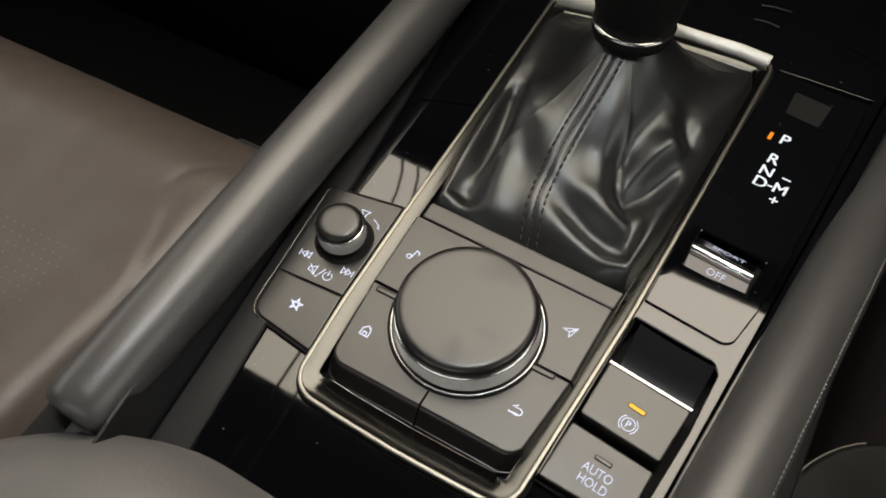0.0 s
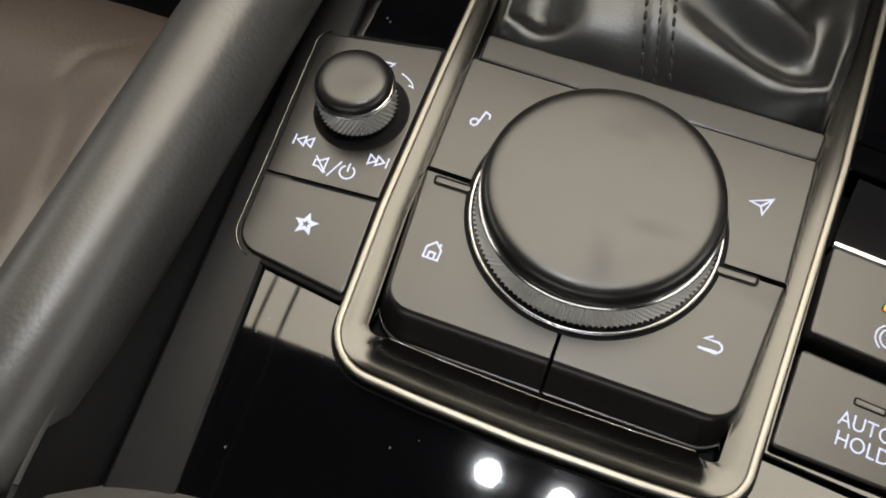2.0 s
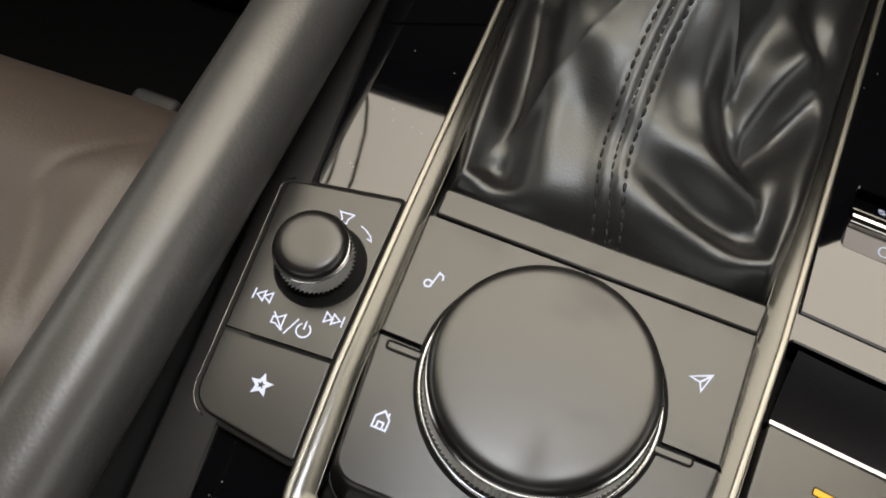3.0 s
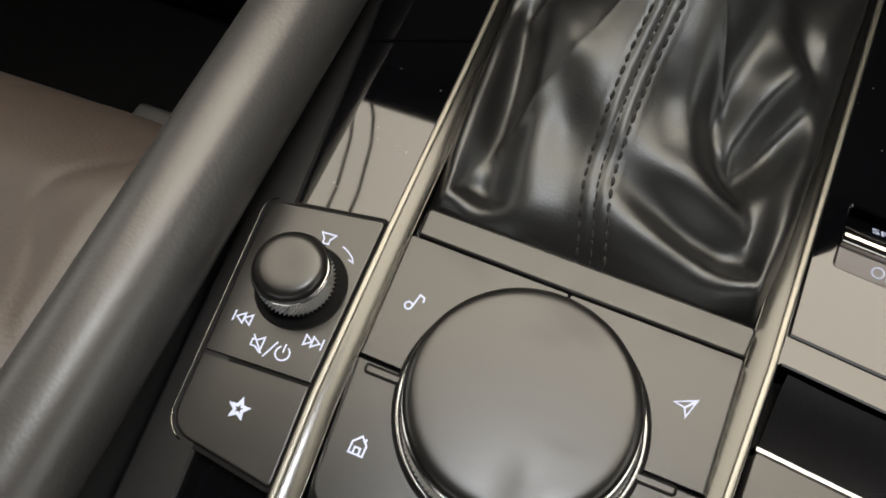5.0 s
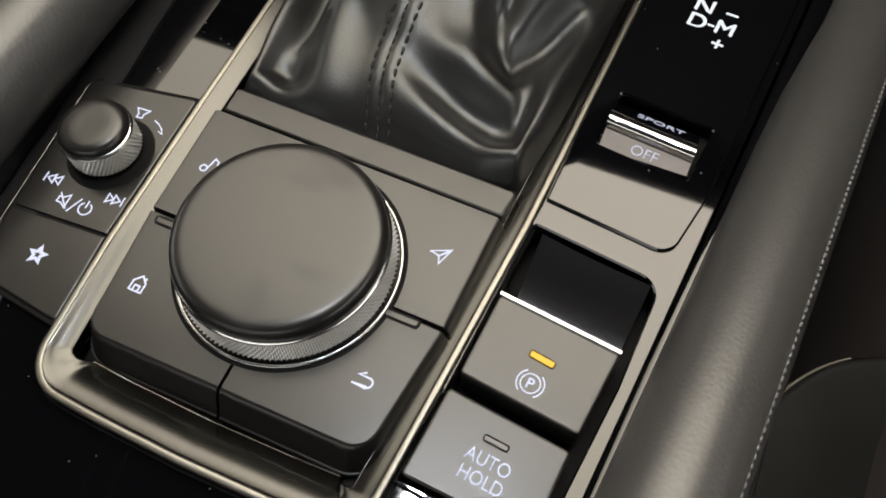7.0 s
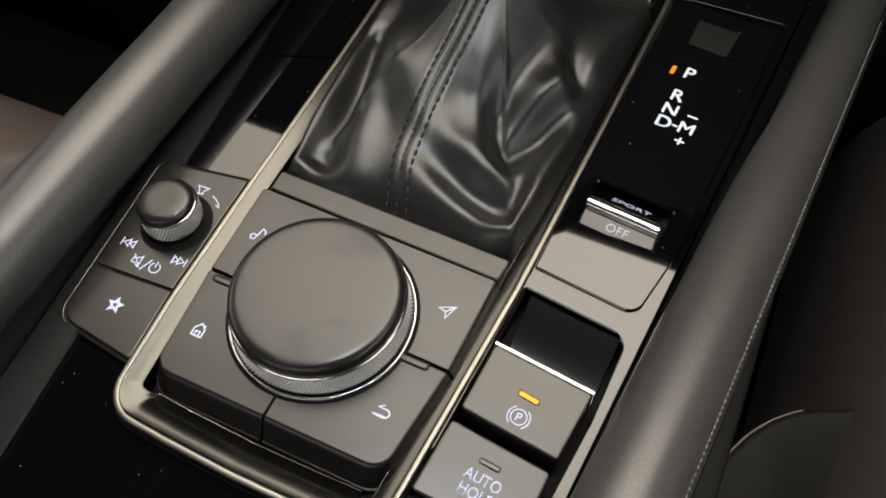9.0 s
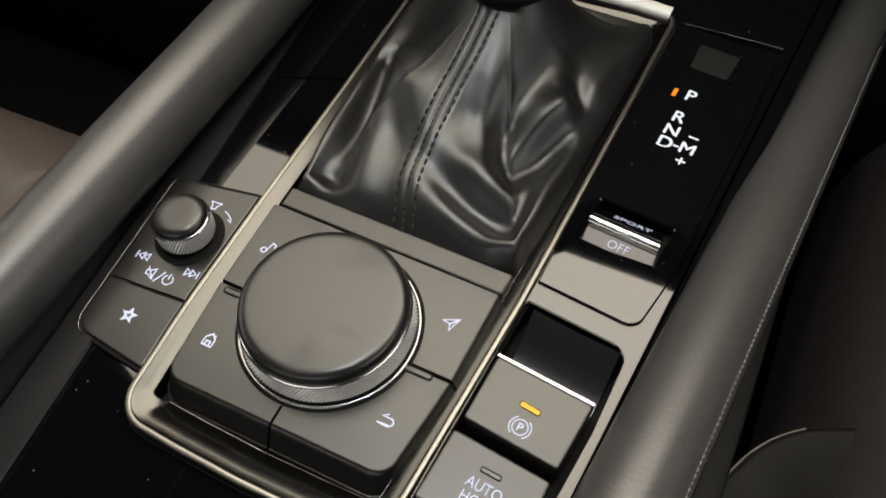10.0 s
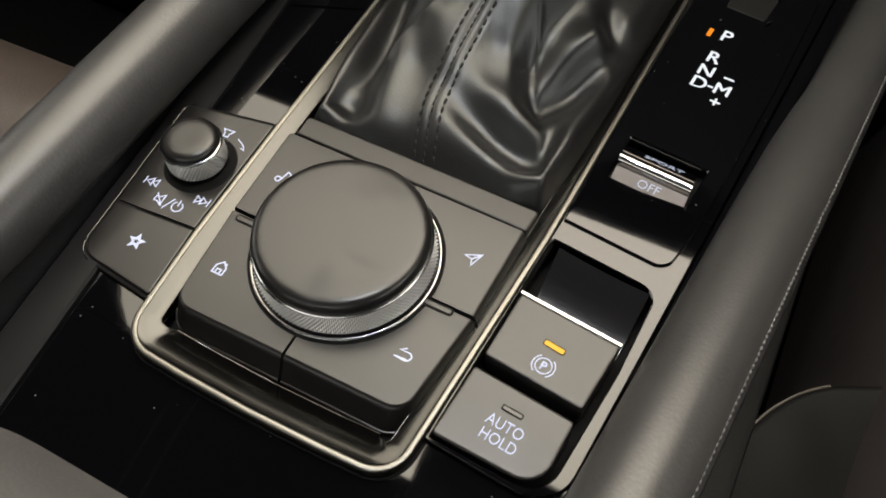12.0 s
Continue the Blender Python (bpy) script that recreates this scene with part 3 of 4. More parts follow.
PIANO_SATIN = material("dark_satin_well", (0.008, 0.008, 0.009), 0.22, ior=1.5, mottle=0.1, mottle_size=10, rough_vary=0.05)
THREAD_GREY = material("grey_thread", (0.13, 0.128, 0.125), 0.7, grain=0.05, grain_size=0.3, mottle=0.3, mottle_size=2)


LIP = material("dull_satin_metal", (0.13, 0.125, 0.112), 0.34, 1.0, mottle=0.06, mottle_size=9, rough_vary=0.02)
DARK_SLOPE = material("polished_black_metal", (0.06, 0.0595, 0.056), 0.2, 1.0, mottle=0.08, mottle_size=30, rough_vary=0.01)
SMOKED = material("polished_smoked_metal", (0.19, 0.187, 0.177), 0.17, 1.0, mottle=0.08, mottle_size=30, rough_vary=0.0)

# ---------------------------------------------------------------- metal bezel and cross bar


def build_bezel():
    bezel = thing("shifter_bezel", (3, -51, -4), "satin chrome bezel round the shifter and its keys", "bezel")
    def ringed(profile):
        """The slope inside the rim is broad and steep in front, narrow and nearly level at the sides."""
        rings = []
        for d, z in profile:
            ring = []
            for p, q in zip(BEZEL, inset(BEZEL, 1.0)):
                step = q - p
                front = min(1.0, abs(step.y) / max(step.length, 1e-6)) ** 2
                wide, steep = 0.45 + 0.55 * front ** 0.55, 0.34 + 0.66 * front ** 1.5
                ring.append((*(p + step * (d if d < 2.0 else 1.9 + (d - 1.9) * wide)), z if d < 2.0 or z < -5 else 0.9 - (0.9 - z) * steep))
            rings.append(ring)
        made = bmesh.new()
        loft(made, rings, False, False)
        bmesh.ops.recalc_face_normals(made, faces=made.faces)
        return made

    part("rim", ringed([(0, -4.5), (0, 0.5), (0.1, 0.95), (0.3, 1.18), (0.55, 1.25), (1.4, 1.23), (1.7, 1.12), (1.9, 0.9)]), CHROME_SATIN, bezel, sharp=40)
    part("inner_slope", ringed([(1.9, 0.9), (2.4, 0.6), (4.0, 0.2), (6.0, -0.55), (8.5, -1.8), (11.3, -3.6)]), DARK_SLOPE, bezel, "polished dark metal slope", sharp=20)
    part("inner_lip", ringed([(11.3, -3.6), (11.5, -3.55), (11.8, -3.7), (12.0, -4.1), (12.1, -8)]), DARK_SLOPE, bezel, "thin dark metal inner lip", sharp=50)
    part("groove", holed(inset(BEZEL, -0.9), [inset(BEZEL, 0.3)], -2.3, 2, 0.1), GROOVE, bezel)
    part("tray", plate(inset(BEZEL, 4.0), [(0, -12), (0, -7.3), (0.1, -7.2)]), GROOVE, bezel)
    # raised back of the bezel behind the boot
    bm = sweep([(-47.0, 171.5, 2.8), (-30, 173.3, 3.4), (5, 175.3, 3.8), (40, 176.4, 3.4), (53.5, 175.8, 2.8)], [(-2.6, -6), (3.4, -7), (3.4, -1.8), (3.0, -1.2), (-1.9, 1.1), (-2.6, 0.8)])
    part("back_bar", bm, LIP, bezel)
    # black filler added below the key seam as the shade in its gap
    part("seam_shade", box(-37, 43, -4.2, -2.0, -6, 0.4, 0), GROOVE, bezel)
    bar = rounded([(-37.6, 31.1, 1.2), (44.0, 29.1, 1.2), (45.0, 37.5, 1.5), (-37.9, 39.5, 1.5)])
    part("cross_bar", plate(bar, [(0, -6), (0, 1.4), (0.3, 1.9), (0.8, 2.1)]), SATIN, bezel, "satin grey cross bar before the boot")
    return bezel


# ---------------------------------------------------------------- key pad round the knob
PAD_TOP = rounded([(-33.8, -36.2, 6.0), (38.6, -35.8, 6.0), (42.6, -4, 0), (43.6, 28.2, 0.6), (-38.6, 30.0, 0.6), (-37.2, -3, 0)], 8)
KNOB = (1.5, -1.4)


def pad_solid():
    bm = bmesh.new()
    rings = []
    for d, z in ((-4.9, -7.0), (-4.9, -5.2), (-4.6, -4.75), (-4.2, -4.7), (-3.9, -4.3), (-1.1, 1.5), (-0.6, 2.3), (0.0, 2.9), (0.6, 3.05)):
        ring = []
        for p, q in zip(PAD_TOP, inset(PAD_TOP, d)):
            y = q.y if p.y < 27 else p.y      # the front edge stands upright
            ring.append((p.x + (q.x - p.x) * 0.62, y, z))
        rings.append(ring)
    loft(bm, rings, True, True)
    bmesh.ops.recalc_face_normals(bm, faces=bm.faces)
    return bm


def pad_key(name, label, west, south, icon_lines, at, turn=0, width=0.42):
    key = thing(name, (at[0], at[1], -6), label, "button", "keys round the rotary controller")
    bm = pad_solid()
    gap = 0.42
    seam_y = -3.1
    for co, no in ((Vector((2.6 - gap if west else 2.6 + gap, 0, 0)), Vector((1 if west else -1, 0, 0))),
                   (Vector((2.6, seam_y - 0.65 if south else seam_y + 0.65, 0)), Vector((0.015, 1, 0)) * (1 if south else -1))):
        cut = bmesh.ops.bisect_plane(bm, geom=bm.verts[:] + bm.edges[:] + bm.faces[:], plane_co=co, plane_no=no, clear_outer=True)
        edges = [e for e in cut["geom_cut"] if isinstance(e, bmesh.types.BMEdge)]
        bmesh.ops.holes_fill(bm, edges=edges)
    part("key_top", bm, SATIN, key)
    icon("symbol", at, turn, 3.17, icon_lines, key, ICON, width, 0.87)
    return key


STAR = ([(2.5 * math.sin(math.pi * k / 5) * (1 if k % 2 == 0 else 0.46), 2.5 * math.cos(math.pi * k / 5) * (1 if k % 2 == 0 else 0.46)) for k in range(10)], True)
HOME = [([(-1.9, -2.2), (1.9, -2.2), (1.9, 0.6), (0, 2.5), (-1.9, 0.6)], True), ([(-0.75, -2.2), (-0.75, -0.5), (0.75, -0.5), (0.75, -2.2)], False), ([(1.3, 1.2), (1.3, 2.3)], False)]
ARROW = [([(0.2, 2.9), (2.3, -2.1), (0.2, -0.9), (-2.2, -2.3)], True), ([(0.2, 2.9), (0.2, -0.9)], False)]
RETURN = [([(-2.6, -1.1), (1.4, -1.1)] + arc(1.4, 0.2, 1.3, -90, 90, 10) + [(-1.6, 1.5), (0.2, 2.6)], False)]
NOTE = [(arc(-1.0, -1.7, 1.05, 0, 330, 14), True), ([(0.05, -1.7), (0.9, 2.3), (2.3, 1.7), (2.5, 0.4)], False)]


def build_keys():
    pad_key("home_button", "satin black home key with a glowing house symbol", True, True, HOME, (-28.4, -21.4), 0)
    pad_key("back_button", "satin black return key with a glowing curved arrow", False, True, RETURN, (31.2, -21.8), 0)
    pad_key("music_button", "satin black music key with a glowing note symbol", True, False, NOTE, (-30.8, 14.2), 0)
    pad_key("navigation_button", "satin black navigation key with a glowing pointer", False, False, ARROW, (34.6, 13.8), -42)
    # small tabs beside the seam
    for x0, x1, y in ((-34.8, -25.6, -4.75), (28.2, 37.4, -4.85)):
        tab = thing("seam_tab", ((x0 + x1) / 2, y, 2.9), "small black raised tab at the key seam", "tab", "tabs at the key seam")
        outer = rounded([(x0, y - 1.3, 1.1), (x1, y - 1.3, 1.1), (x1, y + 1.3, 0.8), (x0, y + 1.3, 0.8)], 4)
        part("rim", plate(outer, [(0, 2.4), (0, 3.1), (0.1, 3.14)]), GROOVE, tab)
        part("insert", plate(inset(outer, 0.55), [(0, 2.6), (0, 3.25), (0.15, 3.35)]), SATIN, tab)


# ---------------------------------------------------------------- knobs
def build_knobs():
    c = KNOB
    knob = thing("rotary_controller", (*c, 2.6), "large satin black rotary controller with a knurled metal rim", "control knob")
    part("collar", turned(c, [(28.6, 2.4), (28.5, 3.0), (28.1, 3.3), (27.4, 3.0), (25.4, 2.6)], 128, False), GROOVE, knob)
    part("base_ring", turned(c, [(27.5, 2.8), (27.6, 3.5), (27.35, 3.8), (26.9, 3.85), (26.55, 3.6), (26.5, 2.8)], 128, False), BRUSHED, knob, "bright chrome base ring")
    part("neck", turned(c, [(24.0, 2.6), (24.0, 5.0), (24.0, 5.4), (24.0, 13.2)], 128, False), GROOVE, knob)
    part("knurled_rim", knurled(c, 24.3, 4.2, 12.1, 132, 5, 0.85, 1.5), DARK_CHROME, knob, "knurled dark metal rim", smooth=False)
    part("trim_ring", turned(c, [(24.4, 11.8), (25.3, 11.9), (25.55, 12.2), (25.45, 12.6), (24.4, 12.9)], 128, False), BRUSHED_BRIGHT, knob, "thin chrome ring")
    part("cap", turned(c, [(24.3, 12.7), (24.75, 12.9), (24.85, 13.3), (24.8, 14.7), (24.6, 15.4), (24.2, 16.0), (23.6, 16.45), (22.8, 16.72), (22.0, 16.84), (21.0, 16.88), (18, 16.9), (9, 16.92)], 128), CAP, knob, "matt soft-touch cap")
    c = (-59.8, 9.1)
    vol = thing("volume_dial", (*c, -0.5), "small satin black volume knob with knurled metal sides", "control knob")
    part("recess", turned((-59.1, 8.7), [(11.7, 0.0), (11.6, 0.24), (11.3, 0.3), (11.0, 0.18), (8.4, 0.13)], 64, False), GROOVE, vol)
    part("knurled_side", knurled(c, 8.65, 1.0, 8.6, 50, 4, 0.95), DARK_CHROME, vol, "knurled metal side", smooth=False)
    part("neck", turned(c, [(8.4, -0.4), (8.4, 1.0), (8.5, 1.2), (8.5, 8.7)], 64, False), GROOVE, vol)
    part("trim_ring", turned(c, [(9.0, 8.5), (9.5, 8.6), (9.62, 8.85), (9.5, 9.1), (8.95, 9.3)], 64, False), BRUSHED_BRIGHT, vol, "thin chrome ring")
    part("cap", turned(c, [(8.9, 9.2), (9.0, 9.5), (8.98, 10.2), (8.7, 10.9), (8.2, 11.45), (7.4, 11.85), (6.4, 12.05), (4.5, 12.1), (2, 12.05)], 64), CAP, vol)


# ---------------------------------------------------------------- volume panel
VOL = rounded([(-78.2, 27.6, 3), (-73.6, -14.6, 0), (-71.6, -33.8, 7), (-43.2, -36.9, 1.2), (-45.4, -12.8, 0), (-46.9, 32.6, 1.2)], 7)


def build_volume_panel():
    base = thing("media_key_plate", (-60, 0, -1.5), "satin black media key plate with glowing symbols", "button panel")
    # the outline runs anticlockwise from the far left corner
    part("surround", plate(inset(VOL, -1.1), [(0, -3.5), (0, -0.95), (0.25, -0.8)]), GROOVE, base)
    edge = bmesh.new()
    ribbon(edge, [(p.x, p.y) for p in inset(VOL, -1.05)[1:16]], 0.3, -0.5)
    part("edge_trim", edge, SMOKED, base)

    def half(low):
        bm = plate(VOL, [(0.15, -1.2), (0.1, -0.4), (0.35, -0.05), (0.7, 0.05)])
        co = Vector((-60, -13.75 - 0.65 if low else -13.75 + 0.65, 0))
        no = Vector((-0.069, 0.9976, 0)) * (1 if low else -1)
        cut = bmesh.ops.bisect_plane(bm, geom=bm.verts[:] + bm.edges[:] + bm.faces[:], plane_co=co, plane_no=no, clear_outer=True)
        bmesh.ops.holes_fill(bm, edges=[e for e in cut["geom_cut"] if isinstance(e, bmesh.types.BMEdge)])
        return bm

    part("plate", half(False), SATIN, base)
    t = 4
    tri_l = [(1.0, 1.3), (-0.9, 0), (1.0, -1.3)]
    tri_r = [(-x, y) for x, y in tri_l]
    shift = lambda pts, d: [(x + d, y) for x, y in pts]
    icon("previous_symbol", (-68.5, -4.0), t, 0.17, [(shift(tri_l, -0.6), True), (shift(tri_l, 1.3), True), ([(-2.2, 1.4), (-2.2, -1.4)], False)], base, ICON, 0.36)
    icon("next_symbol", (-49.5, -3.2), t, 0.17, [(shift(tri_r, 0.6), True), (shift(tri_r, -1.3), True), ([(2.2, 1.4), (2.2, -1.4)], False)], base, ICON, 0.36)
    speaker = [([(-1.7, -0.8), (-0.5, -0.8), (1.1, -1.9), (1.1, 1.9), (-0.5, 0.8), (-1.7, 0.8)], True)]
    icon("mute_symbol", (-61.8, -8.4), t, 0.17, speaker + [([(-1.9, 1.9), (1.6, -2.0)], False)], base, ICON, 0.36)
    icon("slash_symbol", (-58.4, -8.5), t, 0.17, [([(-1.1, -2.3), (1.1, 2.2)], False)], base, ICON, 0.36)
    icon("power_symbol", (-55.2, -8.2), t, 0.17, [(arc(0, -0.2, 1.75, 60, -240, 18), False), ([(0, 2.2), (0, 0.0)], False)], base, ICON, 0.36)
    horn = [([(-0.8, 1.7), (-0.8, 0.5), (-1.9, -1.1), (1.9, -1.1), (0.8, 0.5), (0.8, 1.7)], True)]
    icon("speaker_symbol", (-58.8, 22.9), 184, 0.17, horn, base, ICON, 0.36)
    icon("louder_symbol", (-51.6, 20.6), t, 0.17, [([(-2.4, 1.6), (-0.8, 0.8), (0.8, -0.4), (1.7, -1.9), (0.3, -1.3)], False)], base, ICON, 0.34)
    icon("quieter_symbol", (-66.4, 20.4), t, 0.17, [([(2.3, 1.4), (-0.4, 0.4), (-2.0, -1.6), (-0.9, -1.5)], False)], base, ICON, 0.3)
    fav = thing("favourites_button", (-58, -24, -1.5), "satin black favourites key with a glowing star", "button")
    part("key_top", half(True), SATIN, fav)
    icon("symbol", (-58.3, -23.9), t, 0.17, [STAR, ([(x * 0.62, y * 0.62) for x, y in STAR[0]], True)], fav, ICON, 0.4)




# ---------------------------------------------------------------- parking brake and hold keys
def build_brake_keys():
    t = -5
    brake = thing("parking_brake_switch", (65, -2, -11), "satin black electric parking brake key with a lit amber bar", "switch")
    top = rounded([(49.6, -10.7, 1.1), (78.7, -13.7, 1.1), (81.3, 7.4, 1.1), (51.0, 10.6, 1.1)], 4)
    part("key_top", plate(top, [(0, -9), (0, 0.1), (0.25, 0.5), (0.6, 0.6)]), KEY_GREY, brake)
    lip = sweep([(50.9, 10.9, 0.55), (81.4, 7.7, 0.55)], [(-0.8, -1.2), (0.6, -1.2), (0.75, -0.2), (0.4, 0.5), (-0.4, 0.55), (-0.8, 0.1)])
    part("chrome_lip", lip, BRUSHED, brake, "polished metal lip")
    part("key_front", sheet(4, 6, lambda u, v: (51 + 30.3 * u, 11.4 - 3.2 * u + 0.9 * math.sin(1.5 * v), 0 - 9.5 * v)), PIANO_SATIN, brake)
    led = rounded([(62.6, -0.9, 0.3), (68.4, -1.7, 0.3), (68.6, -0.3, 0.3), (62.8, 0.5, 0.3)], 3)
    part("indicator_rim", plate(inset(led, -0.3), [(0, 0.3), (0, 0.64), (0.1, 0.68)]), GROOVE, brake)
    part("indicator", plate(led, [(0, 0.3), (0, 0.75), (0.1, 0.8)]), AMBER, brake, "lit amber indicator bar")
    icon("brake_symbol", (65.1, -6.9), t, 0.75, [(arc(0, 0, 2.25, 0, 345, 22), True), (arc(0, 0, 3.15, 125, 235, 10), False), (arc(0, 0, 3.15, -55, 55, 10), False)], brake, ICON, 0.3)
    lettering("brake_letter", "P", (65.15, -6.9, 0.63), 2.5, t, ICON, brake, bold=0.02)
    hold = thing("auto_hold_button", (63, -26, -11), "satin black auto hold key with glowing words and unlit bar", "button")
    top = rounded([(46.9, -36.1, 1.1), (76.9, -37.2, 7.5), (78.3, -17.5, 1.1), (48.9, -14.7, 1.1)], 6)
    part("key_top", plate(top, [(0, -9), (0, 0.1), (0.25, 0.45), (0.6, 0.55)]), KEY_GREY, hold)
    led = rounded([(60.0, -22.7, 0.5), (66.1, -23.2, 0.5), (66.25, -21.5, 0.5), (60.15, -21.0, 0.5)], 3)
    part("indicator_rim", plate(led, [(0, 0.3), (0, 0.62), (0.1, 0.66)]), GROOVE, hold)
    part("indicator", plate(inset(led, 0.35), [(0, 0.5), (0, 0.72), (0.1, 0.76)]), LED_OFF, hold, "unlit indicator bar")
    lettering("word_auto", "AUTO", (63.0, -26.4, 0.58), 3.1, t, ICON, hold, width=10.3, bold=-0.004)
    lettering("word_hold", "HOLD", (63.0, -30.6, 0.58), 3.1, t, ICON, hold, width=10.0, bold=-0.004)


KEY_GREY = material("grey_satin_key", (0.02, 0.019, 0.018), 0.32, grain=0.006, grain_size=0.25, mottle=0.1, mottle_size=14, rough_vary=0.04, smears=0.07)


# ---------------------------------------------------------------- drive mode rocker and gear letters
def build_indicator():
    rocker = thing("drive_mode_switch", (70, 66, -4), "chrome and grey drive mode rocker marked off and sport", "switch")

    def bar(profile, x0, x1, skew):
        bm = bmesh.new()
        loft(bm, [[(x, y + skew * (x - 58.5), z) for y, z in profile] for x in (x0, x0 + 0.3, x1 - 0.3, x1)], True, True)
        bmesh.ops.recalc_face_normals(bm, faces=bm.faces)
        return bm

    k = -0.10
    part("off_face", bar([(60.9, -4.4), (60.9, -1.7), (61.2, -1.4), (66.3, -0.5), (66.6, -0.7), (66.6, -4.4)], 58.5, 82.0, k), SWITCH_GREY, rocker, "grey lower face")
    part("chrome_ridge", bar([(66.65, -4.4), (66.65, -0.8), (66.8, 1.0), (67.0, 1.5), (67.5, 1.95), (68.3, 2.25), (69.3, 2.3), (70.1, 2.05), (70.65, 1.5), (70.9, 0.8), (70.9, -4.4)], 58.4, 82.1, k), RIDGE_CHROME, rocker, "polished chrome ridge")
    part("sport_face", bar([(70.95, -4.4), (70.95, 1.1), (71.3, 1.2), (77.6, -3.2), (77.6, -4.4)], 58.5, 82.0, k), PIANO, rocker, "black forward face")
    lettering("word_off", "OFF", (70.2, 62.6, -0.93), 2.9, -5.5, ICON_DIM, rocker, tilt=10.0, width=7.2, bold=-0.004)
    lettering("word_sport", "SPORT", (71.6, 73.4, -1.2), 3.0, -5.5, ICON_DIM, rocker, tilt=-34.9, width=13.0)
    gear = thing("gear_indicator", (73, 122, 0.5), "glowing white gear letters with an orange marker", "gear indicator")
    for words, x, y, h in (("P", 72.9, 138.7, 5.3), ("R", 71.9, 126.6, 5.3), ("N", 71.2, 119.2, 5.3), ("D", 70.7, 112.5, 5.3), ("M", 78.6, 112.3, 5.3)):
        lettering("letter", words, (x, y, 0.5 + sag(y)), h, -5, GEAR_WHITE, gear, heavy=0.28)
    for name, x, y, strokes, mat, w in (("dash_mark", 74.6, 112.2, [([(-1.0, 0), (1.0, 0)], False)], GEAR_WHITE, 0.75),
                                        ("plus_mark", 78.0, 105.7, [([(-1.7, 0), (1.7, 0)], False), ([(0, -1.7), (0, 1.7)], False)], GEAR_WHITE, 0.75),
                                        ("minus_mark", 79.3, 118.6, [([(-1.8, 0), (1.8, 0)], False)], GEAR_WHITE, 0.75),
                                        ("gear_marker", 66.8, 138.4, [([(0, -2.1), (0, 2.1)], False)], AMBER_DEEP, 1.5)):
        icon(name, (x, y), -5, 0.62 + sag(y), strokes, gear, mat, w)


# ---------------------------------------------------------------- leather boot and lever
COLLAR = (3.0, 129.0)


def boot_side(y, right):
    """Foot of the boot at the rails, which spread towards the dashboard."""
    y = min(max(y, 33.5), 168.0)
    return 45.0 + 0.05 * y if right else -38.2 - 0.05 * y


def cone(x, y):
    """Height of the stretched boot with no folds: a rolled edge, then a slope up to the lever."""
    dx, dy = x - COLLAR[0], y - COLLAR[1]
    d = math.hypot(dx, dy) + 1e-6
    ax = abs(dx) / abs(boot_side(y, dx > 0) - COLLAR[0])
    ay = abs(dy) / ((168.0 if dy > 0 else 33.5) - COLLAR[1]) * (1 if dy > 0 else -1)
    def rise(p):
        """0 at the foot, 1 at the lever; a low p rounds the four corners of the slope."""
        s = 1 / max((ax ** p + ay ** p) ** (1 / p), 1e-6)
        return max(0.0, min(1.0, (s * d - d) / max(s * d - 13.0, 1)))

    u = rise(9)
    front = ay ** 3 / (ax ** 3 + ay ** 3 + 1e-9) if dy < 0 else 0.0
    side_roll = math.sqrt(1 - (1 - min(1.0, u / 0.09)) ** 2)
    front_roll = math.sin(0.5 * math.pi * min(1.0, u / 0.19))
    return -5 + 7.5 * (side_roll + (front_roll - side_roll) * front) + 32.5 * rise(4) ** (1.65 - 0.35 * front), u


def near_line(x, y, pts):
    """Distance to a polyline, the side on which the point lies (-1 to 1) and how far along it is."""
    best = (1e9, 0.0, 0.0)
    n = len(pts) - 1
    for i in range(n):
        (ax, ay), (bx, by) = pts[i], pts[i + 1]
        vx, vy = bx - ax, by - ay
        f = max(0.0, min(1.0, ((x - ax) * vx + (y - ay) * vy) / (vx * vx + vy * vy)))
        px, py = x - ax - f * vx, y - ay - f * vy
        d = math.hypot(px, py)
        if d < best[0]:
            best = (d, (vx * py - vy * px) / (math.hypot(vx, vy) * d + 1e-9), (i + f) / n)
    return best


def flowing(pts, steps=4):
    """The same line bent smoothly through its points."""
    out = []
    for i in range(len(pts) - 1):
        a, b, c, d = pts[max(i - 1, 0)], pts[i], pts[i + 1], pts[min(i + 2, len(pts) - 1)]
        for k in range(steps):
            t = k / steps
            out.append(tuple(0.5 * (2 * b[j] + (c[j] - a[j]) * t + (2 * a[j] - 5 * b[j] + 4 * c[j] - d[j]) * t * t + (3 * b[j] - a[j] - 3 * c[j] + d[j]) * t ** 3) for j in (0, 1)))
    return out + [pts[-1]]


